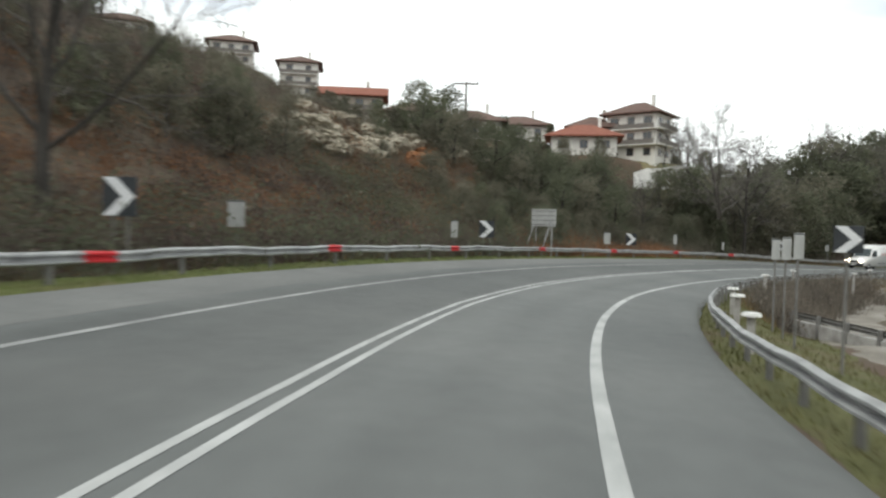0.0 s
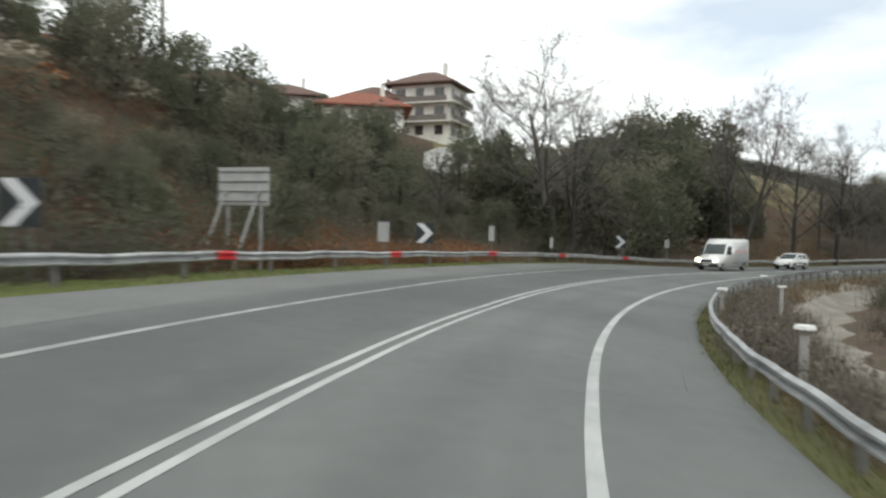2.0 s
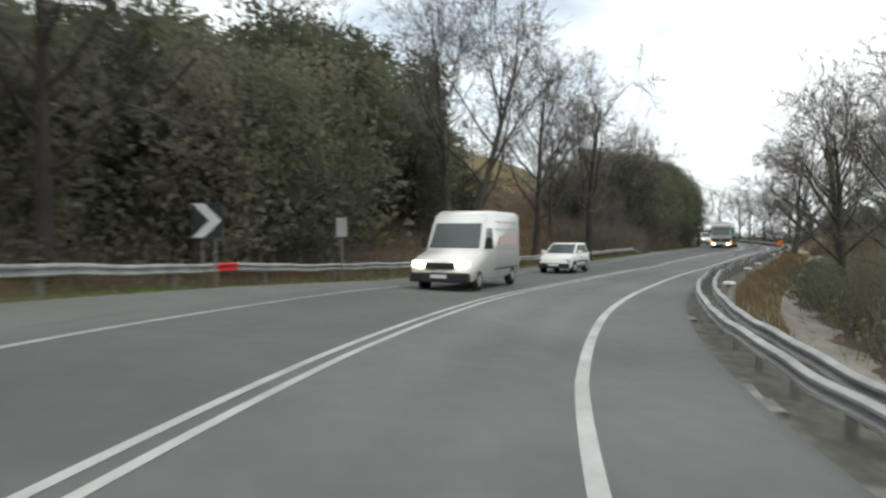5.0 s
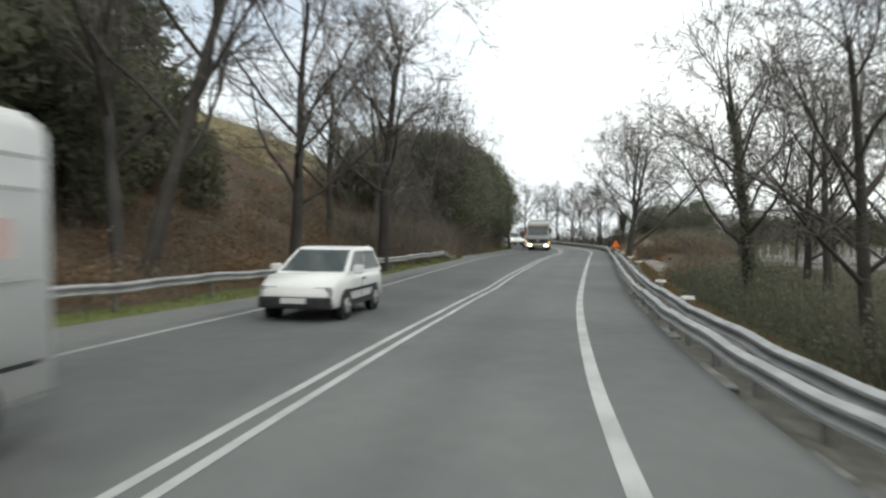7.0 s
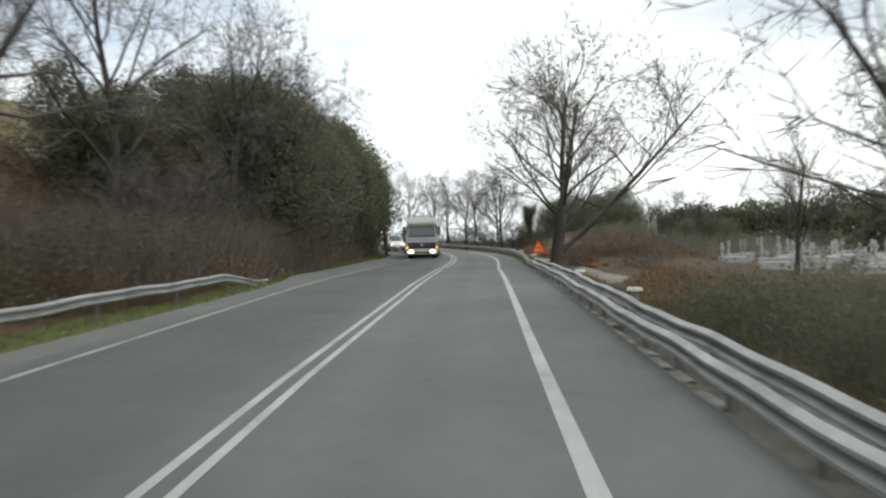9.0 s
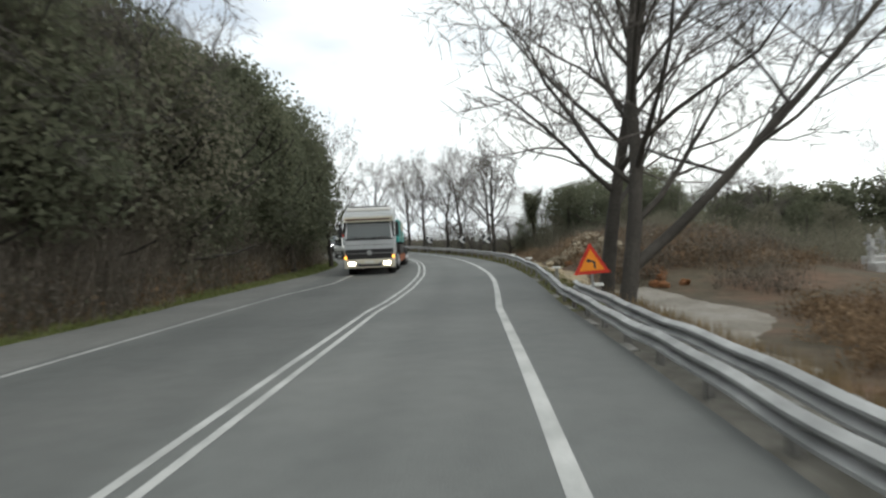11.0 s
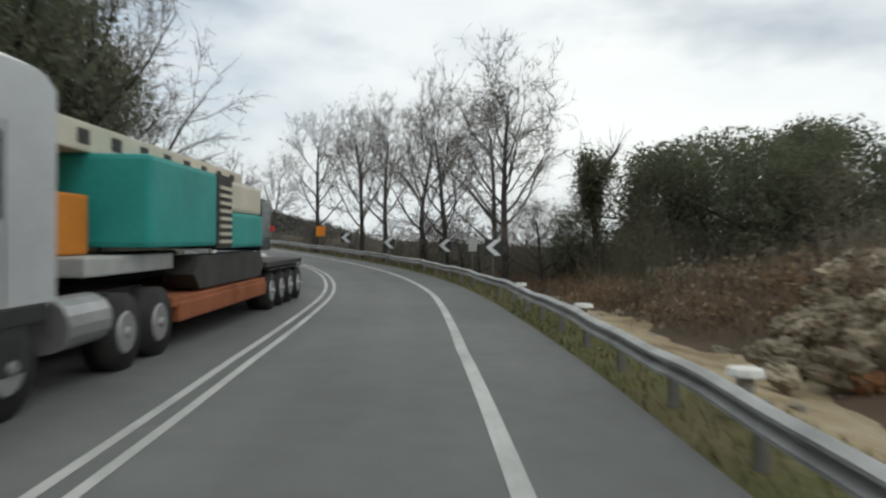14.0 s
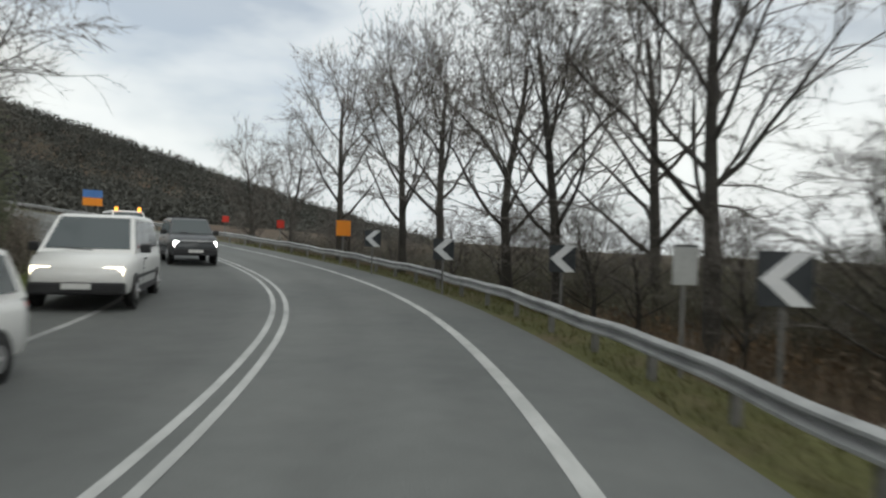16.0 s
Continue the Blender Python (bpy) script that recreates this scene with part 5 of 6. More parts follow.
# broken concrete edging beside the asphalt
kerb = thing("kerb", Matrix(), "broken pale concrete edging along the asphalt", "kerb", kind="structure")
kerb_me = [bpy.data.meshes.new("slab") for _ in range(3)]
for k, me in enumerate(kerb_me):
    bm = box(-0.08 - 0.02 * k, 0.08, -0.5 + 0.14 * k, 0.42, -0.12, 0.035, 0.02)
    for v in bm.verts:
        v.co.x += rnd.uniform(-0.03, 0.03)
        v.co.y += rnd.uniform(-0.06, 0.06)
    bm.to_mesh(me)
    bm.free()
    me.materials.append(GUTTER)
q = 72.0
while q < 176:
    o = new("slab", kerb_me[int(rnd.random() * 3)])
    o.parent = kerb
    o.matrix_basis = along(q, float(table(RIGHT_EDGE, q)) + 0.08 + rnd.uniform(-0.04, 0.05), -0.045 + rnd.uniform(-0.02, 0.015), rnd.uniform(-6, 6))
    q += rnd.choice((1.0, 1.05, 1.1, 3.4, 6.5, 8.0))

# ---------------------------------------------------------------- rocks
LIMESTONE = material("pale_limestone", [(0.17, 0.147, 0.112), (0.32, 0.288, 0.225), (0.44, 0.4, 0.325)], 0.9, 0.95, 0.7, 6, fine=0.3, per_object=0.2)
RED_EARTH = material("red_earth", [(0.17, 0.075, 0.035), (0.26, 0.12, 0.055), (0.32, 0.18, 0.1)], 0.6, 1.0, 0.7, 8, fine=0.35)


def rock_mesh(seed, mat):
    bm = bmesh.new()
    bmesh.ops.create_icosphere(bm, subdivisions=4, radius=1.0)
    for v in bm.verts:
        p = v.co.copy()
        cells, _pts = noise.voronoi(p * 1.9 + Vector((seed * 5.3, seed, 0)))
        crag = min(0.22, cells[1] - cells[0]) - 0.11
        n1 = noise.noise(p * 1.1 + Vector((seed * 7.1, 0, 0)))
        n2 = noise.noise(p * 2.7 + Vector((0, seed * 3.3, 0)))
        n3 = noise.noise(p * 6.0 + Vector((0, 0, seed)))
        v.co = p * (0.85 + 0.42 * n1 + 0.2 * n2 + 0.1 * n3 + 0.9 * crag)
        v.co.z *= 0.75
        step = 0.28
        v.co.z = 0.6 * v.co.z + 0.4 * round(v.co.z / step) * step
    me = bpy.data.meshes.new("rock")
    bm.to_mesh(me)
    bm.free()
    me.materials.append(mat)
    return me


ROCKS = [rock_mesh(k, LIMESTONE) for k in range(5)]
SANDY_ROCK = material("yellowish_limestone", [(0.17, 0.14, 0.095), (0.28, 0.24, 0.175), (0.38, 0.335, 0.26)], 0.9, 0.95, 0.7, 6, fine=0.3, per_object=0.25)
SANDSTONES = [rock_mesh(k + 20, SANDY_ROCK) for k in range(3)]
EARTHS = [rock_mesh(k + 9, RED_EARTH) for k in range(2)]


def rock(x, y, size, k, label, group, me=None, flat=1.0, lift=0.0):
    ob = new("boulder", me or ROCKS[k % 5])
    z = float(ground_z(np.array([x]), np.array([y]))[0]) + size * 0.25 + lift
    ob.matrix_world = Matrix.Translation((x, y, z)) @ Euler((rnd.uniform(-0.3, 0.3), rnd.uniform(-0.3, 0.3), rnd.random() * 6.28)).to_matrix().to_4x4() @ Matrix.Diagonal((size, size * rnd.uniform(0.6, 1.0), size * 0.8 * flat, 1))
    tagged(ob, label, "rock", group)


rnd = random.Random(77)
for _ in range(18):
    s0 = rnd.uniform(52, 77)
    d0 = 23 - 5.0 * (1 - smooth01(53, 68, s0)) + rnd.uniform(-3.5, 2.5)
    for _ in range(7):
        s, d = s0 + rnd.gauss(0, 1.1), d0 + rnd.gauss(0, 0.9)
        x, y, _z = at(s, float(table(LEFT_RAIL, s)) - d)
        rock(float(x), float(y), rnd.uniform(0.5, 1.7), rnd.randrange(5), "pale limestone boulder on the scrubby slope", "hillside boulders", flat=0.75)
for _ in range(26):
    s, d = rnd.uniform(12.8, 67.04), rnd.uniform(4, 15)
    x, y, _z = at(s, float(table(LEFT_RAIL, s)) - d)
    rock(float(x), float(y), rnd.uniform(0.15, 0.4), rnd.randrange(5), "small pale stone on the scrubby slope", "hillside boulders")
OUTCROPS = ((134.4, 106.7, 0.75, 14, "S"), (135.1, 107.2, 0.6, 10, "S"), (133.7, 106.2, 0.5, 7, "S"), (136.2, 106.4, 0.4, 6, "S"),
            (129.0, 104.0, 0.5, 6, "L"), (128.2, 103.0, 0.45, 3, "S"), (127.4, 102.6, 0.4, 3, "E"), (130.2, 104.4, 0.35, 4, "S"),
            (125.0, 101.2, 0.4, 6, "E"), (128.4, 104.6, 0.5, 5, "E"), (123.6, 100.8, 0.35, 4, "E"), (133.0, 106.5, 0.35, 4, "E"), (142.6, 107.0, 0.5, 9, "S"), (146.0, 110.8, 0.4, 6, "S"))
for x0, y0, spread, n, sort in OUTCROPS:
    kinds, label = {"S": (SANDSTONES, "pale yellowish limestone crag in the bank"), "L": (ROCKS, "pale grey limestone crag in the bank"), "E": (EARTHS, "bare orange-red earth scar in the bank")}[sort]
    for _ in range(n):
        rock(x0 + rnd.gauss(0, spread), y0 + rnd.gauss(0, spread * 0.7), rnd.uniform(0.22, 0.5) * (0.6 if sort == "E" else 1.0), 0, label, "roadside boulders", kinds[rnd.randrange(len(kinds))], flat=1.15, lift=0.02 if sort == "E" else 0.22)
for s, u, k in ((65.24, -24, 1.6), (66.59, -25, 1.3), (64.33, -23, 1.1), (180, 11.4, 0.55), (179, 12.2, 0.5), (181, 12.4, 0.45), (196, 11.0, 0.5), (197, 10.4, 0.4)):
    x, y, _z = at(s, u)
    rock(float(x), float(y), k, 0, "bare red earth scar on the slope", "red earth scars", EARTHS[int(k * 10) % 2], 0.7)
for _ in range(40):
    s = rnd.uniform(2, 190)
    x, y, _z = at(s, rnd.uniform(5.4, 6.8))
    rock(float(x), float(y), rnd.uniform(0.04, 0.11), rnd.randrange(5), "small pale stone on the verge", "verge stones")
for _ in range(60):
    s = rnd.uniform(176, 215)
    x, y, _z = at(s, rnd.uniform(7.0, 8.6))
    rock(float(x), float(y), rnd.uniform(0.06, 0.22), rnd.randrange(5), "pale stone along the sandy bank", "verge stones")

# ---------------------------------------------------------------- houses
RENDER_WHITE = material("white_house_render", [(0.64, 0.625, 0.585), (0.78, 0.765, 0.72)], 0.5, 0.95, 0.1, 10, fine=0.12)
RENDER_CREAM = material("cream_house_render", [(0.34, 0.30, 0.25), (0.44, 0.40, 0.34)], 0.5, 0.95, 0.1, 10, fine=0.12)
ROOF_RED = material("red_roof_tiles", [(0.20, 0.075, 0.05), (0.29, 0.115, 0.08)], 1.5, 0.9, 0.4, 14, fine=0.3)
ROOF_BROWN = material("brown_roof_tiles", [(0.11, 0.07, 0.058), (0.17, 0.11, 0.09)], 1.5, 0.9, 0.4, 14, fine=0.3)
DARK_GLASS = glass("dark_window_glass", (0.03, 0.035, 0.04))
# balcony railing coloured dark to stand in for the shaded floors behind
SHADE_RAILING = material("shade_dark_railing", [(0.12, 0.11, 0.10), (0.2, 0.18, 0.16)], 2, 0.8, fine=0.2)
SHUTTER = material("brown_shutters", [(0.14, 0.09, 0.06), (0.2, 0.13, 0.09)], 2, 0.8, fine=0.2)


def house(x, y, w, d, storeys, roof_mat, wall_mat, turn, label, base=None, hip=True, sink=0.6, name="house", wrap=False):
    m = on_ground(x, y, turn, 1.0, sink)
    if base is not None:
        m.translation.z = base
    h = thing(name, m, label, "house", "houses on the hill")
    high = 2.9 * storeys
    part("wall", box(-w / 2, w / 2, -d / 2, d / 2, -6, high, 0.03), wall_mat, h)
    over, rise = 1.2, 2.7
    bm = bmesh.new()
    a = [bm.verts.new(c) for c in ((-w / 2 - over, -d / 2 - over, high), (w / 2 + over, -d / 2 - over, high), (w / 2 + over, d / 2 + over, high), (-w / 2 - over, d / 2 + over, high))]
    b = [bm.verts.new((v.co.x, v.co.y, v.co.z + 0.22)) for v in a]
    inset = min(w, d) / 2 if hip else 0.0
    r0, r1 = (bm.verts.new((-max(w / 2 - inset, 0.3) - (0 if hip else over), 0, high + rise)), bm.verts.new((max(w / 2 - inset, 0.3) + (0 if hip else over), 0, high + rise)))
    bm.faces.new(a[::-1])
    for i in range(4):
        bm.faces.new((a[i], a[(i + 1) % 4], b[(i + 1) % 4], b[i]))
    bm.faces.new((b[0], b[1], r1, r0))
    bm.faces.new((b[2], b[3], r0, r1))
    bm.faces.new((b[1], b[2], r1))
    bm.faces.new((b[3], b[0], r0))
    bmesh.ops.recalc_face_normals(bm, faces=bm.faces)
    roof = part("roof", bm, roof_mat, h)
    part("chimney", box(w * 0.22, w * 0.22 + 0.6, 0.3, 0.9, high + 0.8, high + rise + 1.4, 0.03), wall_mat, roof)
    for k in range(storeys):
        z = 2.9 * k
        if k:
            slab = part("balcony", box(-w / 2 - 0.1, w / 2 + 0.1, -d / 2 - 1.3, -d / 2 + 0.002, z - 0.16, z + 0.02, 0.02), wall_mat, h)
            part("railing", box(-w / 2 - 0.05, w / 2 + 0.05, -d / 2 - 1.28, -d / 2 - 1.2, z + 0.02, z + 0.9, 0.01), SHADE_RAILING, slab)
            if wrap:
                side = part("balcony", box(w / 2 + 0.102, w / 2 + 1.3, -d / 2 - 1.3, d / 2, z - 0.16, z + 0.02, 0.02), wall_mat, h)
                part("railing", box(w / 2 + 1.2, w / 2 + 1.28, -d / 2 - 1.28, d / 2, z + 0.02, z + 0.9, 0.01), SHADE_RAILING, side)
        n = max(2, int(w / 3.2))
        for i in range(n):
            cx = -w / 2 + w * (i + 0.5) / n
            tall = k > 0 and i % 2 == 0
            z0, z1, half = z + (0.1 if tall else 0.95), z + 2.25, 0.75 if tall else 0.6
            win = part("window", box(cx - half - 0.08, cx + half + 0.08, -d / 2 - 0.05, -d / 2 + 0.05, z0 - 0.08, z1 + 0.08), SHUTTER, h)
            part("pane", box(cx - half, cx - 0.04, -d / 2 - 0.07, -d / 2 - 0.051, z0, z1), DARK_GLASS, win)
            part("pane", box(cx + 0.04, cx + half, -d / 2 - 0.07, -d / 2 - 0.051, z0, z1), DARK_GLASS, win)
        for i in range(2):
            cy = -d / 4 + d / 2 * i
            for sx in (-1, 1):
                e0, e1 = sorted((sx * (w / 2 - 0.05), sx * (w / 2 + 0.05)))
                p0, p1 = sorted((sx * (w / 2 + 0.051), sx * (w / 2 + 0.07)))
                win = part("window", box(e0, e1, cy - 0.7, cy + 0.7, z + 0.9, z + 2.3), SHUTTER, h)
                part("pane", box(p0, p1, cy - 0.6, cy + 0.6, z + 0.98, z + 2.22), DARK_GLASS, win)
    return h


house(42.4, 145.2, 9.8, 7.6, 3, ROOF_BROWN, RENDER_WHITE, -36, "white three-storey house with balconies and a brown hipped roof", base=16.9, wrap=True)
house(30.54, 136.4, 11.28, 8.46, 1, ROOF_RED, RENDER_WHITE, -8, "low white house with an orange-red tiled roof", base=16.97)
house(34.07, 148.19, 8.46, 7.52, 2, ROOF_BROWN, RENDER_CREAM, -8, "cream two-storey house behind the orange roof", base=17.44)
house(20.45, 160.87, 12.22, 9.4, 1, ROOF_BROWN, RENDER_WHITE, -5, "low white hillside house with a brown roof", base=22.14)
house(10.72, 143.59, 10.34, 8.46, 1, ROOF_BROWN, RENDER_WHITE, 0, "white hillside house with a flat eave line", base=20.26)
house(-0.69, 146.95, 11.28, 8.46, 1, ROOF_BROWN, RENDER_CREAM, 4, "low pale house among the trees", base=22.14)
house(-15.9, 164.2, 13.16, 8.46, 2, ROOF_RED, RENDER_CREAM, 6, "long house with a dark red tiled roof", base=25.4, hip=False)
house(-34.5, 191.4, 9.4, 9.4, 3, ROOF_BROWN, RENDER_WHITE, 10, "tall grey-white house with balconies on the ridge", base=35.5)
house(-50.7, 186.7, 10.34, 8.46, 2, ROOF_BROWN, RENDER_WHITE, 14, "white house with a brown roof on the ridge", base=42.3)
house(-67.7, 164.3, 10.34, 8.46, 2, ROOF_BROWN, RENDER_WHITE, 22, "white house with a brown roof high on the ridge", base=40.7)
wall = thing("retaining_wall", pose(41.6, 125.8, 13.2, 0, 0, -14), "white limewashed retaining wall below the house", "wall")
part("wall", prism([(-4.2, -2.5), (4.4, -2.5), (4.4, 1.1), (2.6, 1.35), (0.4, 0.95), (-2.2, 0.9), (-4.2, 0.15)], -0.2, 0.2, 0.03), WHITEWASH, wall)

# ---------------------------------------------------------------- graveyard beyond the track
MARBLE = material("white_marble", [(0.3, 0.3, 0.29), (0.45, 0.45, 0.44)], 1.5, 0.6, 0.1, fine=0.12, per_object=0.15)
rnd = random.Random(99)
tomb_slab = box(-0.5, 0.5, -1.0, 1.0, -0.3, 0.45, 0.03)
grave0 = thing("tomb", on_ground(132, 86, 20), "white marble tomb with an upright cross", "tomb", "white tombs")
part("slab", tomb_slab, MARBLE, grave0)
bm = box(-0.07, 0.07, 0.8, 0.95, 0.4, 1.5)
box(-0.35, 0.35, 0.8, 0.95, 1.0, 1.14, bm=bm)
part("cross", bm, MARBLE, grave0)
for i in range(9):
    for j in range(6):
        if (i, j) == (0, 0):
            continue
        copy_thing(grave0, on_ground(128 + 2.6 * i + rnd.uniform(-0.5, 0.5) - j * 0.9, 92.5 - 3.0 * j + rnd.uniform(-0.6, 0.6) - i * 0.5, 20 + rnd.uniform(-5, 5)))

# ---------------------------------------------------------------- vehicles
CAR_WHITE = material("white_car_paint", [(0.70, 0.70, 0.68), (0.76, 0.76, 0.74)], 0.8, 0.25, fine=0.05, spec=0.5)
CAR_GREY = material("dark_grey_car_paint", [(0.07, 0.075, 0.08), (0.10, 0.105, 0.11)], 0.8, 0.3, fine=0.06, spec=0.5, metal=0.3)
TRUCK_SILVER = material("silver_cab_paint", [(0.42, 0.44, 0.45), (0.54, 0.56, 0.57)], 0.8, 0.4, fine=0.08, metal=0.2)
PLASTIC = material("black_plastic", [(0.02, 0.02, 0.021), (0.04, 0.04, 0.042)], 3, 0.6, fine=0.15)
RUBBER = material("tyre_rubber", [(0.018, 0.018, 0.018), (0.035, 0.034, 0.033)], 4, 0.85, 0.2, 40, fine=0.2)
STEEL = material("wheel_steel", [(0.3, 0.3, 0.3), (0.42, 0.42, 0.42)], 3, 0.4, fine=0.15, metal=0.6)
CAR_GLASS = glass("car_glass", (0.035, 0.05, 0.052), 0.1)
CHASSIS = material("chassis_paint", [(0.03, 0.03, 0.03), (0.06, 0.055, 0.05)], 2, 0.7, 0.1, fine=0.25)
TEAL = material("teal_machine_paint", [(0.02, 0.24, 0.22), (0.03, 0.32, 0.29)], 0.9, 0.5, 0.05, fine=0.15)
CREAM = material("cream_machine_paint", [(0.5, 0.47, 0.38), (0.62, 0.58, 0.48)], 0.9, 0.6, 0.05, fine=0.15)
ORANGE = material("orange_machine_paint", [(0.5, 0.17, 0.02), (0.62, 0.23, 0.03)], 0.9, 0.6, 0.05, fine=0.2)
VISOR_BROWN = material("dark_brown_paint", [(0.07, 0.035, 0.022), (0.1, 0.05, 0.03)], 2, 0.5, fine=0.1)
RUST_BEAM = material("rusty_red_steel", [(0.2, 0.06, 0.025), (0.32, 0.11, 0.05)], 1.2, 0.85, 0.2, fine=0.3)
PLATE = material("number_plate_white", [(0.6, 0.6, 0.58), (0.68, 0.68, 0.66)], 4, 0.5, fine=0.05)
PALE_RED = material("faded_red_film", [(0.5, 0.36, 0.34), (0.6, 0.48, 0.46)], 2, 0.6, fine=0.15)
LAMP_WARM = glow("lit_warm_headlamp", (1.0, 0.86, 0.6), 12.0)
LAMP_COOL = glow("lit_white_headlamp", (1.0, 0.98, 0.95), 16.0)
LAMP_OFF = glass("clear_headlamp", (0.2, 0.21, 0.22))
AMBER = glow("amber_lamp", (1.0, 0.42, 0.05), 3.0)


def loft(rings):
    """A closed skin over rings of (x, y, z) with equal counts, capped at both ends."""
    bm = bmesh.new()
    vs = [[bm.verts.new(p) for p in ring] for ring in rings]
    n = len(vs[0])
    for a, b in zip(vs, vs[1:]):
        for i in range(n):
            bm.faces.new((a[i], a[(i + 1) % n], b[(i + 1) % n], b[i]))
    bm.faces.new(vs[0][::-1])
    bm.faces.new(vs[-1])
    bmesh.ops.recalc_face_normals(bm, faces=bm.faces)
    return bm


def wheel(parent, x, y, r, w, name="wheel"):
    side = 1 if x > 0 else -1
    bm = bmesh.new()
    bmesh.ops.create_cone(bm, cap_ends=True, segments=24, radius1=r, radius2=r, depth=w, matrix=Matrix.Rotation(math.pi / 2, 4, "Y"))
    bmesh.ops.bevel(bm, geom=[e for e in bm.edges if len(e.link_faces) == 2 and e.calc_face_angle(0) > 1.0], offset=0.03, segments=2, affect="EDGES")
    wh = part(name, bm, RUBBER, parent, smooth=True)
    wh.location = (x, y, r)
    bm = bmesh.new()
    bmesh.ops.create_cone(bm, cap_ends=True, segments=20, radius1=r * 0.62, radius2=r * 0.5, depth=0.06, matrix=Matrix.Translation((side * (w / 2 - 0.01), 0, 0)) @ Matrix.Rotation(side * math.pi / 2, 4, "Y"))
    bmesh.ops.create_cone(bm, cap_ends=True, segments=10, radius1=r * 0.16, radius2=r * 0.12, depth=0.08, matrix=Matrix.Translation((side * (w / 2 + 0.03), 0, 0)) @ Matrix.Rotation(side * math.pi / 2, 4, "Y"))
    part("rim", bm, STEEL, wh)


def pane(parent, corners, out, mat=None, name="window", label=""):
    """A thin solid pane over four corners, pushed out along its normal."""
    c = [Vector(p) for p in corners]
    nrm = (c[1] - c[0]).cross(c[3] - c[0]).normalized()
    if nrm.dot(Vector(out)) < 0:
        nrm = -nrm
    bm = bmesh.new()
    lo = [bm.verts.new(p + nrm * 0.004) for p in c]
    hi = [bm.verts.new(p + nrm * 0.014) for p in c]
    bm.faces.new(lo)
    bm.faces.new(hi[::-1])
    for i in range(4):
        bm.faces.new((lo[i], lo[(i + 1) % 4], hi[(i + 1) % 4], hi[i]))
    bmesh.ops.recalc_face_normals(bm, faces=bm.faces)
    return part(name, bm, mat or CAR_GLASS, parent, label)


def lerp(a, b, t):
    return tuple(p + (q - p) * t for p, q in zip(a, b))


def inset(c, lo_u, hi_u, lo_v, hi_v):
    """A smaller four-cornered patch on the patch c (bottom left, bottom right, top right, top left)."""
    def point(u, v):
        return lerp(lerp(c[0], c[1], u), lerp(c[3], c[2], u), v)
    return [point(lo_u, lo_v), point(hi_u, lo_v), point(hi_u, hi_v), point(lo_u, hi_v)]


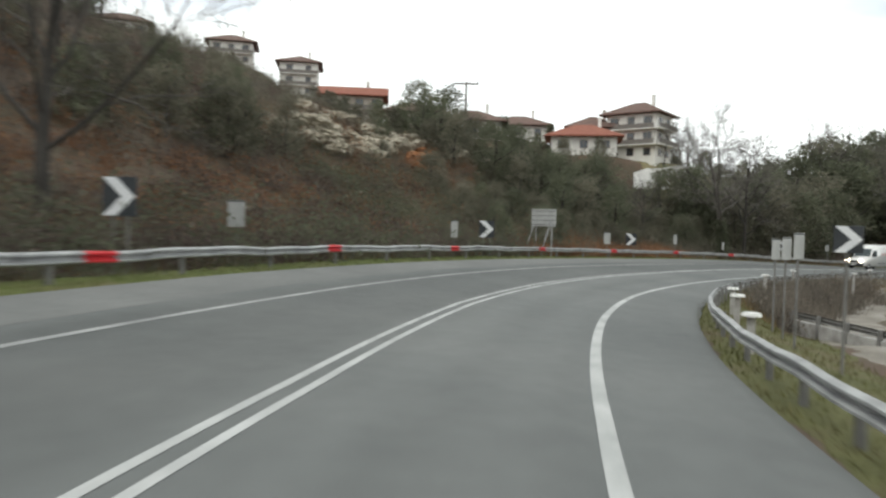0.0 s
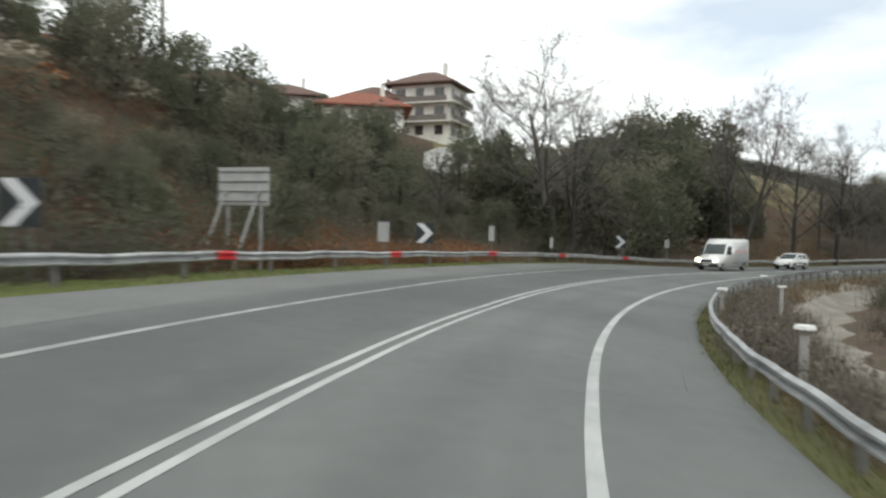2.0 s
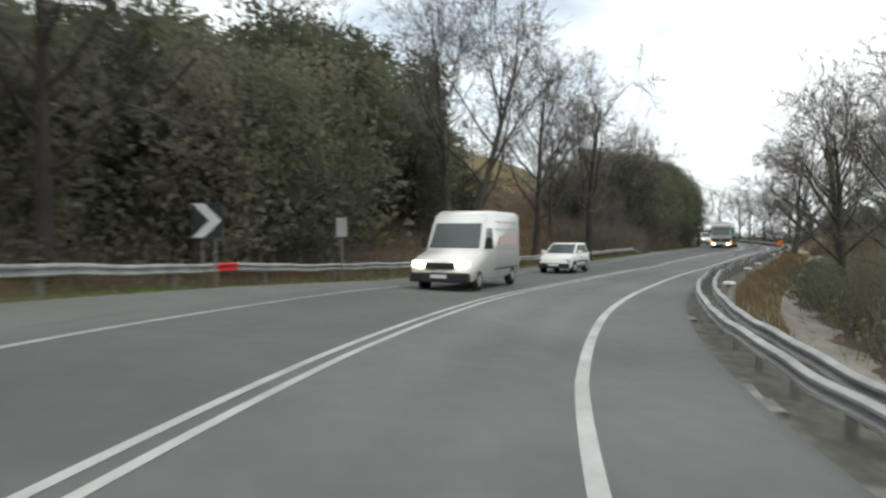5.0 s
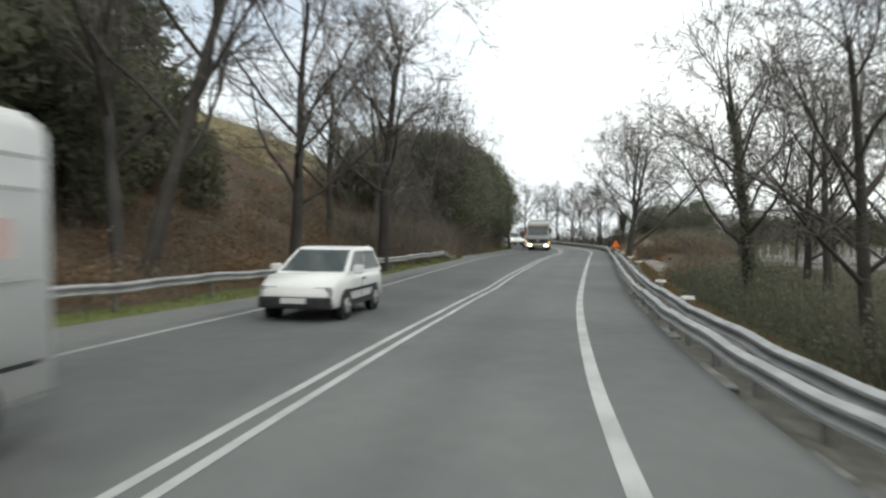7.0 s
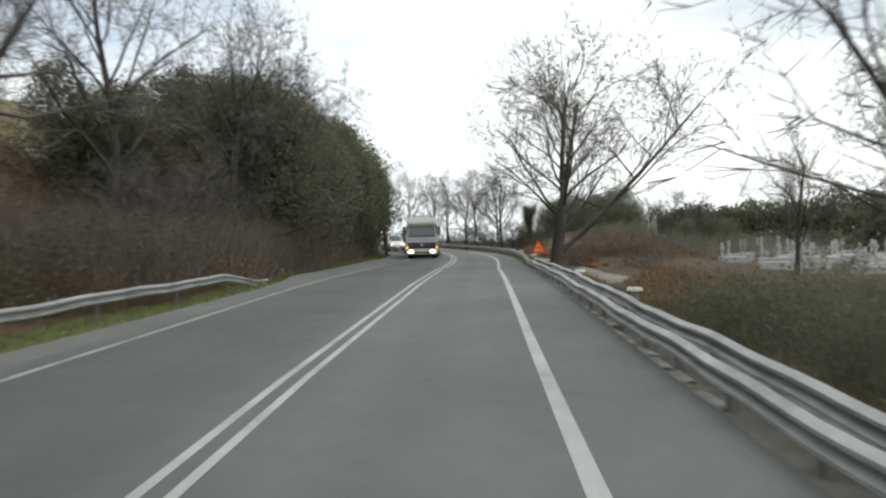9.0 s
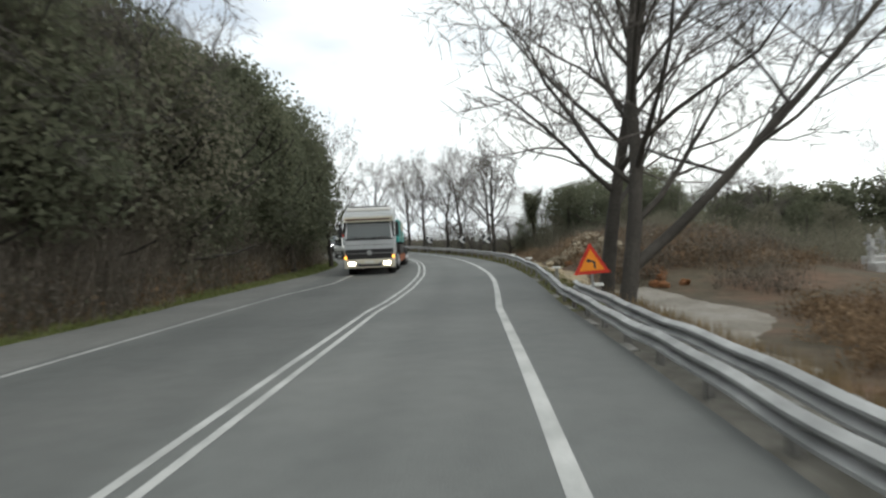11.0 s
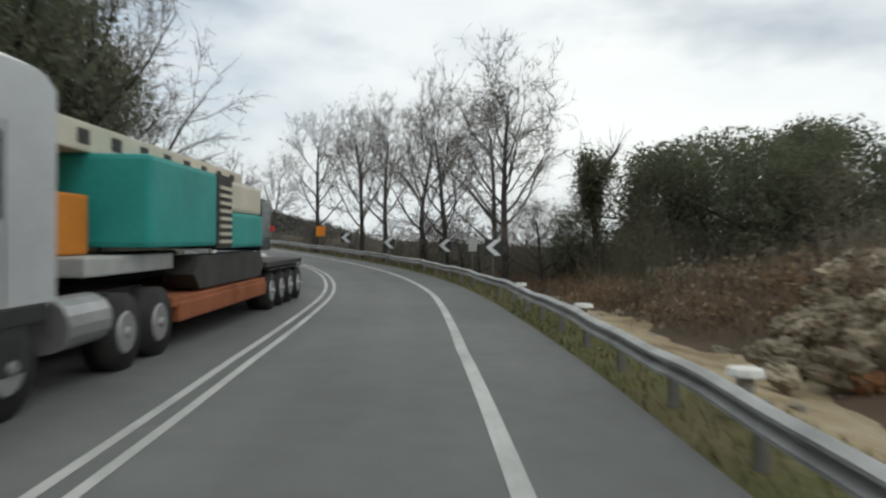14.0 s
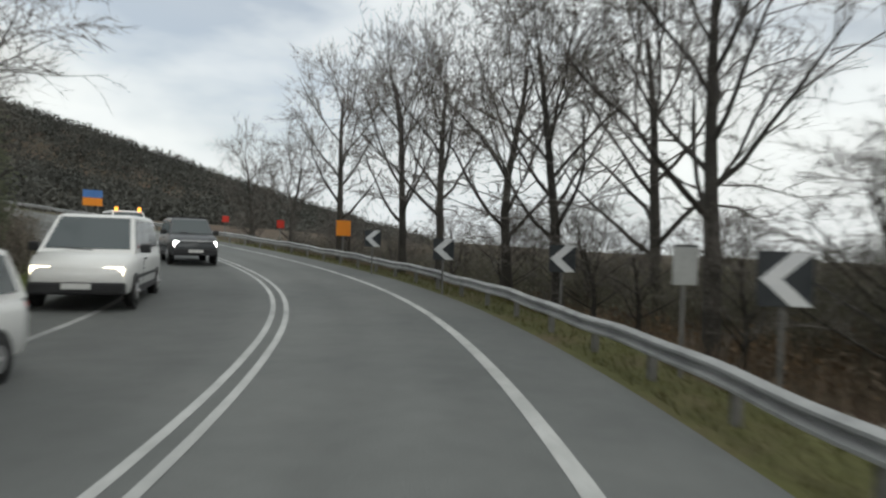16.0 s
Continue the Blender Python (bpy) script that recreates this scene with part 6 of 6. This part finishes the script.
def car(name, m, label, category, length, width, high, belt, nose, hood, front, rear_top, paint, lamp, wheel_r, side_split=(0.46,), bumper=None, tail=0.1, dark_sill=True):
    """A car or van that faces along +y: hood is the height of its bonnet, belt of its windows' sills, nose the bonnet's length,
    front the run of the windscreen, rear_top how far the roof stops before the tail."""
    v = thing(name, m, label, category, "vehicles in the oncoming lane")
    y1, y0 = length / 2, -length / 2
    w, g = width / 2, wheel_r * 0.85
    ws = y1 - nose

    def ring(y, half, z0, z1, shoulder):
        return [(-half, y, z0 + 0.08), (-half * 0.94, y, z0), (half * 0.94, y, z0), (half, y, z0 + 0.08), (half, y, shoulder), (half * 0.93, y, z1), (-half * 0.93, y, z1), (-half, y, shoulder)]
    rings = [ring(y0, w * 0.93, g + 0.1, belt - 0.05, belt - 0.25), ring(y0 + 0.25, w, g, belt, belt - 0.18), ring(0, w, g, belt, belt - 0.15), ring(ws - 0.15, w, g, belt, belt - 0.15),
             ring(ws + 0.02, w, g, belt - 0.02, belt - 0.18), ring(y1 - 0.45, w * 0.97, g, hood, hood - 0.12), ring(y1 - 0.12, w * 0.9, g + 0.02, hood - 0.12, hood - 0.25), ring(y1, w * 0.82, g + 0.1, hood - 0.28, hood - 0.36)]
    bm = loft(rings)
    bmesh.ops.bevel(bm, geom=[e for e in bm.edges if e.calc_face_angle(0) > 0.5], offset=0.035, segments=2, affect="EDGES")
    body = part("body", bm, paint, v, smooth=True)
    zt = high
    b = [(-w * 0.95, ws + 0.05, belt - 0.04), (w * 0.95, ws + 0.05, belt - 0.04), (w * 0.95, y0 + tail, belt - 0.04), (-w * 0.95, y0 + tail, belt - 0.04)]
    t = [(-w * 0.78, ws - front, zt - 0.06), (w * 0.78, ws - front, zt - 0.06), (w * 0.78, y0 + rear_top, zt - 0.06), (-w * 0.78, y0 + rear_top, zt - 0.06)]
    crown = [(-w * 0.7, ws - front - 0.18, zt), (w * 0.7, ws - front - 0.18, zt), (w * 0.7, y0 + rear_top + 0.15, zt), (-w * 0.7, y0 + rear_top + 0.15, zt)]
    part("cabin", loft([b, t, crown]), paint, v)
    pane(v, inset([b[0], b[1], t[1], t[0]], 0.05, 0.95, 0.12, 0.97), (0, 1, 0.5), name="windscreen")
    pane(v, inset([b[2], b[3], t[3], t[2]], 0.1, 0.9, 0.2, 0.9), (0, -1, 0.5), name="rear_window")
    cuts = (0.04,) + tuple(side_split) + (0.95,)
    for sx, face in ((1, [b[1], b[2], t[2], t[1]]), (-1, [b[0], b[3], t[3], t[0]])):
        for c0, c1 in zip(cuts, cuts[1:]):
            pane(v, inset(face, c0 + 0.015, c1 - 0.015, 0.14, 0.92), (sx, 0, 0.2), name="side_window")
        mx = sx * (w + 0.1)
        part("mirror", box(mx - 0.11, mx + 0.11, ws - 0.42, ws - 0.28, belt - 0.02, belt + 0.17, 0.04), PLASTIC if paint is not CAR_WHITE or name == "passenger_van" else paint, v)
        part("door_line", box(min(sx * (w + 0.002), sx * (w + 0.006)), max(sx * (w + 0.002), sx * (w + 0.006)), ws - 0.9, ws - 0.885, g + 0.12, belt - 0.12), PLASTIC, body)
        part("side_strip", box(min(sx * (w - 0.01), sx * (w + 0.018)), max(sx * (w - 0.01), sx * (w + 0.018)), y0 + 0.95, y1 - 1.0, g + 0.3, g + 0.37, 0.008), PLASTIC, v)
        part("door_handle", box(min(sx * w, sx * (w + 0.03)), max(sx * w, sx * (w + 0.03)), ws - 1.15, ws - 0.98, belt - 0.17, belt - 0.13, 0.008), PLASTIC, v)
        if dark_sill:
            part("sill", box(min(sx * (w - 0.02), sx * (w + 0.012)), max(sx * (w - 0.02), sx * (w + 0.012)), y0 + 0.5, y1 - 0.9, g, g + 0.14, 0.01), PLASTIC, v)
        lx = sx * w * 0.66
        part("headlight", box(lx - 0.2, lx + 0.2, y1 - 0.22, y1 - 0.03, hood - 0.42, hood - 0.2, 0.06), lamp, v, "headlight")
        for wy in (y1 - nose * 0.5 - 0.32 if nose > 0.7 else y1 - 0.85, y0 + 0.8):
            wheel(v, sx * (w - 0.09), wy, wheel_r, 0.21)
            part("wheel_arch", rod((sx * (w - 0.02), wy, wheel_r), (sx * (w + 0.008), wy, wheel_r), wheel_r * 1.14, sides=24), PLASTIC, v)
        part("tail_light", box(sx * w * 0.8 - 0.08, sx * w * 0.8 + 0.08, y0 - 0.01, y0 + 0.06, belt - 0.4, belt - 0.1, 0.02), SIGN_RED, v)
    part("grille", box(-w * 0.42, w * 0.42, y1 - 0.12, y1 - 0.005, hood - 0.42, hood - 0.3, 0.02), PLASTIC, v)
    part("bumper", box(-w * 0.9, w * 0.9, y1 - 0.22, y1 + 0.05, g + 0.02, g + 0.26, 0.05), bumper or paint, v)
    part("air_intake", box(-w * 0.5, w * 0.5, y1 + 0.04, y1 + 0.058, g + 0.06, g + 0.16, 0.005), PLASTIC, v)
    part("number_plate", box(-0.26, 0.26, y1 + 0.05, y1 + 0.066, g + 0.13, g + 0.24), PLATE, v, "blank white number plate")
    part("wiper", rod((-0.1, ws + 0.06, belt + 0.03), (w * 0.55, ws + 0.03, belt + 0.07), 0.012), PLASTIC, v)
    return v, (b, t)


def lane(s, u=-1.85):
    return along(s, u, 0.0, 180)


# white hatchback
car("hatchback", lane(117.3, -2.2), "white compact hatchback in the oncoming lane", "car", 3.75, 1.66, 1.48, 0.95, 0.95, 0.92, 0.85, 0.35, CAR_WHITE, LAMP_OFF, 0.30, bumper=PLASTIC)
# dark off-roader
jeep, _ = car("off_roader", lane(226.0, -1.2), "dark grey off-road car with bright headlamps", "car", 4.0, 1.75, 1.74, 1.12, 1.1, 1.06, 0.55, 0.12, CAR_GREY, LAMP_COOL, 0.36, bumper=PLASTIC)
part("bull_bar", rod((-0.6, 2.06, 0.86), (0.6, 2.06, 0.86), 0.03), STEEL, jeep)
part("roof_rack", box(-0.6, 0.6, -1.5, 0.1, 1.75, 1.79, 0.01), PLASTIC, jeep)
# white passenger van
car("passenger_van", lane(213.0, -3.5), "white passenger van with lit headlamps and a black bumper", "van", 4.75, 1.92, 1.9, 1.12, 0.85, 1.05, 0.85, 0.2, CAR_WHITE, LAMP_WARM, 0.33, (0.3, 0.62), bumper=PLASTIC)
# escort car with amber beacons
esc, (b, t) = car("escort_car", lane(233.0, -2.6), "white escort van with orange stripes and amber beacons", "van", 4.3, 1.72, 1.82, 1.0, 1.0, 0.95, 0.75, 0.12, CAR_WHITE, LAMP_OFF, 0.31, (0.38, 0.42))
for dx in (-0.5, 0.5):
    part("beacon", rod((dx, 0.35, 1.82), (dx, 0.35, 1.98), 0.08, 0.06), AMBER, esc, "amber beacon")
part("stripe", box(-0.6, -0.1, 2.0, 2.165, 0.6, 0.7, 0.01), ORANGE, esc, "orange stripe")
part("stripe", box(0.1, 0.7, 2.0, 2.165, 0.66, 0.76, 0.01), ORANGE, esc, "orange stripe")
# small white car
car("small_car", lane(202.7, -2.85), "small white car with a dark oval grille", "car", 3.6, 1.62, 1.5, 0.95, 0.85, 0.9, 0.85, 0.3, CAR_WHITE, LAMP_OFF, 0.29, bumper=CAR_WHITE)


def panel_van(m):
    v = thing("panel_van", m, "white high-roofed delivery van with lit headlamps", "van", "vehicles in the oncoming lane")
    w = 0.99
    side = [(-2.75, 0.32), (-2.75, 2.45), (-2.6, 2.58), (0.55, 2.58), (0.95, 2.42), (1.55, 1.28), (2.45, 1.08), (2.72, 0.85), (2.75, 0.34)]
    bm = bmesh.new()
    lo = [bm.verts.new((-w, y, z)) for y, z in side]
    hi = [bm.verts.new((w, y, z)) for y, z in side]
    bm.faces.new(lo)
    bm.faces.new(hi[::-1])
    for i in range(len(side)):
        j = (i + 1) % len(side)
        bm.faces.new((lo[j], lo[i], hi[i], hi[j]))
    for q in lo + hi:
        if q.co.z > 1.3:
            q.co.x *= 0.93
    bmesh.ops.recalc_face_normals(bm, faces=bm.faces)
    bmesh.ops.bevel(bm, geom=list(bm.edges), offset=0.07, segments=3, affect="EDGES")
    body = part("body", bm, CAR_WHITE, v, smooth=True)
    pane(v, [(-0.86, 1.52, 1.36), (0.86, 1.52, 1.36), (0.80, 1.08, 2.15), (-0.80, 1.08, 2.15)], (0, 1, 0.6), name="windscreen")
    for sx in (-1, 1):
        pane(v, [(sx * 0.985, 1.4, 1.33), (sx * 0.985, 0.5, 1.33), (sx * 0.94, 0.5, 2.0), (sx * 0.94, 1.05, 2.0)], (sx, 0, 0.1), name="side_window")
        part("headlight", box(sx * 0.72 - 0.2, sx * 0.72 + 0.2, 2.6, 2.77, 0.78, 0.98, 0.06), LAMP_WARM, v, "lit headlamp")
        part("mirror", box(sx * 1.13 - 0.1, sx * 1.13 + 0.1, 1.25, 1.4, 1.35, 1.7, 0.04), PLASTIC, v)
        for z in (0.62, 1.28, 1.95, 2.2):
            part("trim_strip", box(min(sx * 0.99, sx * 1.004), max(sx * 0.99, sx * 1.004), -2.5, 0.3, z, z + 0.035), PLASTIC if z < 0.7 else SIGN_GREY, body)
        part("lettering_bar", box(min(sx * 0.985, sx * 1.002), max(sx * 0.985, sx * 1.002), -2.2, -0.2, 1.45, 1.75), PALE_RED, body, "faded red lettering bar")
        for wy in (1.85, -1.75):
            wheel(v, sx * 0.88, wy, 0.34, 0.22)
    part("grille", box(-0.5, 0.5, 2.66, 2.775, 0.72, 0.92, 0.02), PLASTIC, v)
    part("bumper", box(-0.98, 0.98, 2.6, 2.86, 0.32, 0.62, 0.06), PLASTIC, v)
    part("number_plate", box(-0.26, 0.26, 2.86, 2.875, 0.45, 0.56), PLATE, v, "blank white number plate")


panel_van(lane(104.6, -2.1))


def low_loader(m):
    """Tractor unit with a low-loader that carries a drilling rig; faces along +y, its front at y = 0."""
    t = thing("low_loader_truck", m, "silver tractor unit with a low-loader trailer carrying machinery", "truck", "vehicles in the oncoming lane")
    w = 1.24
    side = [(-2.15, 1.0), (-2.15, 3.2), (-1.9, 3.35), (-0.7, 3.3), (-0.28, 3.05), (-0.22, 2.72), (-0.02, 1.75), (0.0, 0.62), (-0.1, 0.45), (-0.75, 0.45), (-0.9, 1.0), (-1.75, 1.0)]
    bm = bmesh.new()
    lo = [bm.verts.new((-w, y, z)) for y, z in side]
    hi = [bm.verts.new((w, y, z)) for y, z in side]
    bm.faces.new(lo)
    bm.faces.new(hi[::-1])
    for i in range(len(side)):
        j = (i + 1) % len(side)
        bm.faces.new((lo[j], lo[i], hi[i], hi[j]))
    bmesh.ops.recalc_face_normals(bm, faces=bm.faces)
    bmesh.ops.bevel(bm, geom=[e for e in bm.edges if e.calc_face_angle(0) > 0.3], offset=0.05, segments=2, affect="EDGES")
    cab = part("cab", bm, TRUCK_SILVER, t, "silver cab", smooth=False)
    pane(t, [(-1.1, -0.04, 1.85), (1.1, -0.04, 1.85), (1.06, -0.21, 2.68), (-1.06, -0.21, 2.68)], (0, 1, 0.2), name="windscreen")
    part("sun_visor", prism([(-1.22, 2.66), (1.22, 2.66), (1.22, 2.92), (-1.22, 2.92)], -0.26, 0.02, 0.02), CREAM, t, "cream sun visor")
    part("waist_band", box(-1.2, 1.2, -0.04, 0.02, 1.14, 1.3, 0.01), PLASTIC, cab)
    part("grille", box(-1.16, 1.16, -0.05, 0.03, 0.8, 1.16, 0.02), PLASTIC, t)
    part("roof_fairing", box(-1.12, 1.12, -1.9, -0.5, 3.2, 3.4, 0.07), CAR_WHITE, t, "white roof fairing")
    for k in range(4):
        part("grille_bar", box(-1.1, 1.1, 0.028, 0.042, 0.84 + 0.08 * k, 0.862 + 0.08 * k), STEEL if k == 3 else CHASSIS, t)
    part("panel_line", box(-1.2, 1.2, -0.012, 0.004, 1.5, 1.515), PLASTIC, cab)
    part("windscreen_frame", box(-1.18, 1.18, -0.06, -0.02, 1.74, 1.84, 0.01), PLASTIC, cab)
    part("visor_strip", box(-1.1, 1.1, 0.015, 0.03, 2.74, 2.82, 0.01), VISOR_BROWN, t, "brown strip along the visor")
    part("badge", rod((0, 0.02, 1.12), (0, 0.045, 1.12), 0.13, sides=18), STEEL, t, "round steel badge")
    part("bumper", box(-1.25, 1.25, -0.3, 0.12, 0.36, 0.8, 0.05), CREAM, t, "dusty cream bumper")
    part("air_intake", box(-0.6, 0.6, 0.115, 0.13, 0.44, 0.56, 0.01), PLASTIC, t)
    part("number_plate", box(-0.26, 0.26, 0.12, 0.136, 0.6, 0.71), PLATE, t, "blank white number plate")
    for sx in (-1, 1):
        part("headlight", box(sx * 0.88 - 0.18, sx * 0.88 + 0.18, 0.05, 0.135, 0.5, 0.68, 0.04), LAMP_WARM, t, "lit headlamp")
        part("indicator", box(sx * 1.19 - 0.07, sx * 1.19 + 0.07, -0.1, 0.06, 0.84, 0.96, 0.02), AMBER, t, "amber indicator")
        pane(t, [(sx * 1.241, -0.25, 1.85), (sx * 1.241, -1.15, 1.85), (sx * 1.241, -1.15, 2.65), (sx * 1.241, -0.42, 2.65)], (sx, 0, 0), name="side_window")
        part("mirror", box(sx * 1.42 - 0.09, sx * 1.42 + 0.09, -0.15, 0.0, 1.9, 2.6, 0.03), PLASTIC, t)
        part("fog_lamp", box(sx * 0.55 - 0.09, sx * 0.55 + 0.09, 0.1, 0.13, 0.5, 0.62, 0.02), LAMP_OFF, t)
        part("mirror_arm", rod((sx * 1.2, -0.1, 2.55), (sx * 1.42, -0.06, 2.6), 0.02), PLASTIC, t)
        part("wheel_arch", box(min(sx * 1.2, sx * 1.255), max(sx * 1.2, sx * 1.255), -1.95, -0.8, 0.86, 1.06, 0.03), PLASTIC, t)
        part("pillar", box(sx * 1.2 - 0.05, sx * 1.2 + 0.05, -0.24, -0.1, 1.8, 2.66, 0.02), PLASTIC, cab)
        part("step", box(sx * 1.1 - 0.14, sx * 1.1 + 0.14, -1.6, -0.95, 0.42, 0.9, 0.03), PLASTIC, t)
        part("door_line", box(min(sx * 1.241, sx * 1.247), max(sx * 1.241, sx * 1.247), -1.22, -1.2, 1.0, 2.75), PLASTIC, cab)
        part("tank", rod((sx * 0.98, -2.3, 0.75), (sx * 0.98, -3.3, 0.75), 0.3, sides=16), STEEL, t)
        part("wiper", rod((sx * 0.15, 0.0, 1.84), (sx * 0.85, -0.01, 1.92), 0.015), PLASTIC, t)
        for y in (-1.35, -3.85, -4.95):
            wheel(t, sx * 1.02, y, 0.5, 0.36)
        for k in range(4):
            wheel(t, sx * 1.0, -11.7 - 1.08 * k, 0.45, 0.5)
            part("mudguard", box(sx * 1.0 - 0.28, sx * 1.0 + 0.28, -12.12 - 1.08 * k, -11.28 - 1.08 * k, 0.93, 0.97, 0.01), PLASTIC, t)
        part("side_rail", box(min(sx * 0.95, sx * 1.25), max(sx * 0.95, sx * 1.25), -11.15, -5.6, 0.42, 0.72, 0.03), RUST_BEAM, t, "rusty red side beam")
        tx0, tx1 = sx * 0.95 - 0.24, sx * 0.95 + 0.24
        belt = [(-6.7, 0.85), (-6.4, 1.1), (-6.7, 1.4), (-10.8, 1.4), (-11.1, 1.1), (-10.8, 0.85)]
        part("track", loft([[(tx0, y, z) for y, z in belt], [(tx1, y, z) for y, z in belt]]), CHASSIS, t, "crawler track")
    part("beacon_bar", box(-0.9, 0.9, -1.1, -0.95, 3.4, 3.48, 0.02), PLASTIC, t)
    part("chassis", box(-0.45, 0.45, -6.2, -0.4, 0.6, 0.95, 0.03), CHASSIS, t)
    part("gooseneck", prism([(-0.9, 1.2), (0.9, 1.2), (0.9, 1.45), (-0.9, 1.45)], -6.3, -3.4, 0.03), SIGN_GREY, t, "grey gooseneck deck")
    part("deck", box(-1.22, 1.22, -11.15, -5.4, 0.66, 0.8, 0.02), RUST_BEAM, t, "rusty red low deck")
    part("rear_deck", box(-1.24, 1.24, -15.5, -11.2, 1.0, 1.14, 0.02), CHASSIS, t, "dark steel rear deck")
    part("generator", box(-0.5, 0.9, -4.3, -3.2, 1.46, 2.25, 0.04), ORANGE, t, "orange power unit")
    rig = part("machine_body", box(-1.2, 1.2, -7.6, -4.6, 1.55, 2.85, 0.08), TEAL, t, "teal machine body")
    part("louvre_panel", box(-1.21, 1.21, -8.5, -7.6, 1.5, 2.85, 0.03), CHASSIS, rig, "dark louvred panel")
    for k in range(8):
        for sx in (-1, 1):
            part("louvre", box(min(sx * 1.21, sx * 1.235), max(sx * 1.21, sx * 1.235), -8.4, -7.7, 1.6 + 0.14 * k, 1.66 + 0.14 * k), CREAM, rig)
    part("engine_cover", box(-1.2, 1.2, -11.0, -8.5, 1.5, 2.2, 0.08), TEAL, rig, "teal engine cover")
    part("upper_cover", box(-1.18, 1.18, -10.9, -8.5, 2.2, 2.8, 0.08), CREAM, rig, "cream upper cover")
    part("operator_cab", box(-1.15, 0.0, -12.0, -11.05, 1.4, 2.6, 0.05), CAR_GLASS, rig, "dark glazed operator cab")
    part("boom", prism([(-0.35, 2.85), (0.35, 2.85), (0.35, 3.25), (-0.35, 3.25)], -12.4, -2.3, 0.03), CREAM, rig, "cream lattice boom")
    for k in range(9):
        part("boom_brace", box(-0.37, 0.37, -11.6 + 1.0 * k, -11.3 + 1.0 * k, 2.95, 3.15, 0.01), CHASSIS, rig)
    part("boom_cable", rod((0.2, -12.4, 3.33), (0.2, -2.3, 3.42), 0.03), CHASSIS, rig)


low_loader(lane(182.4, -2.05))
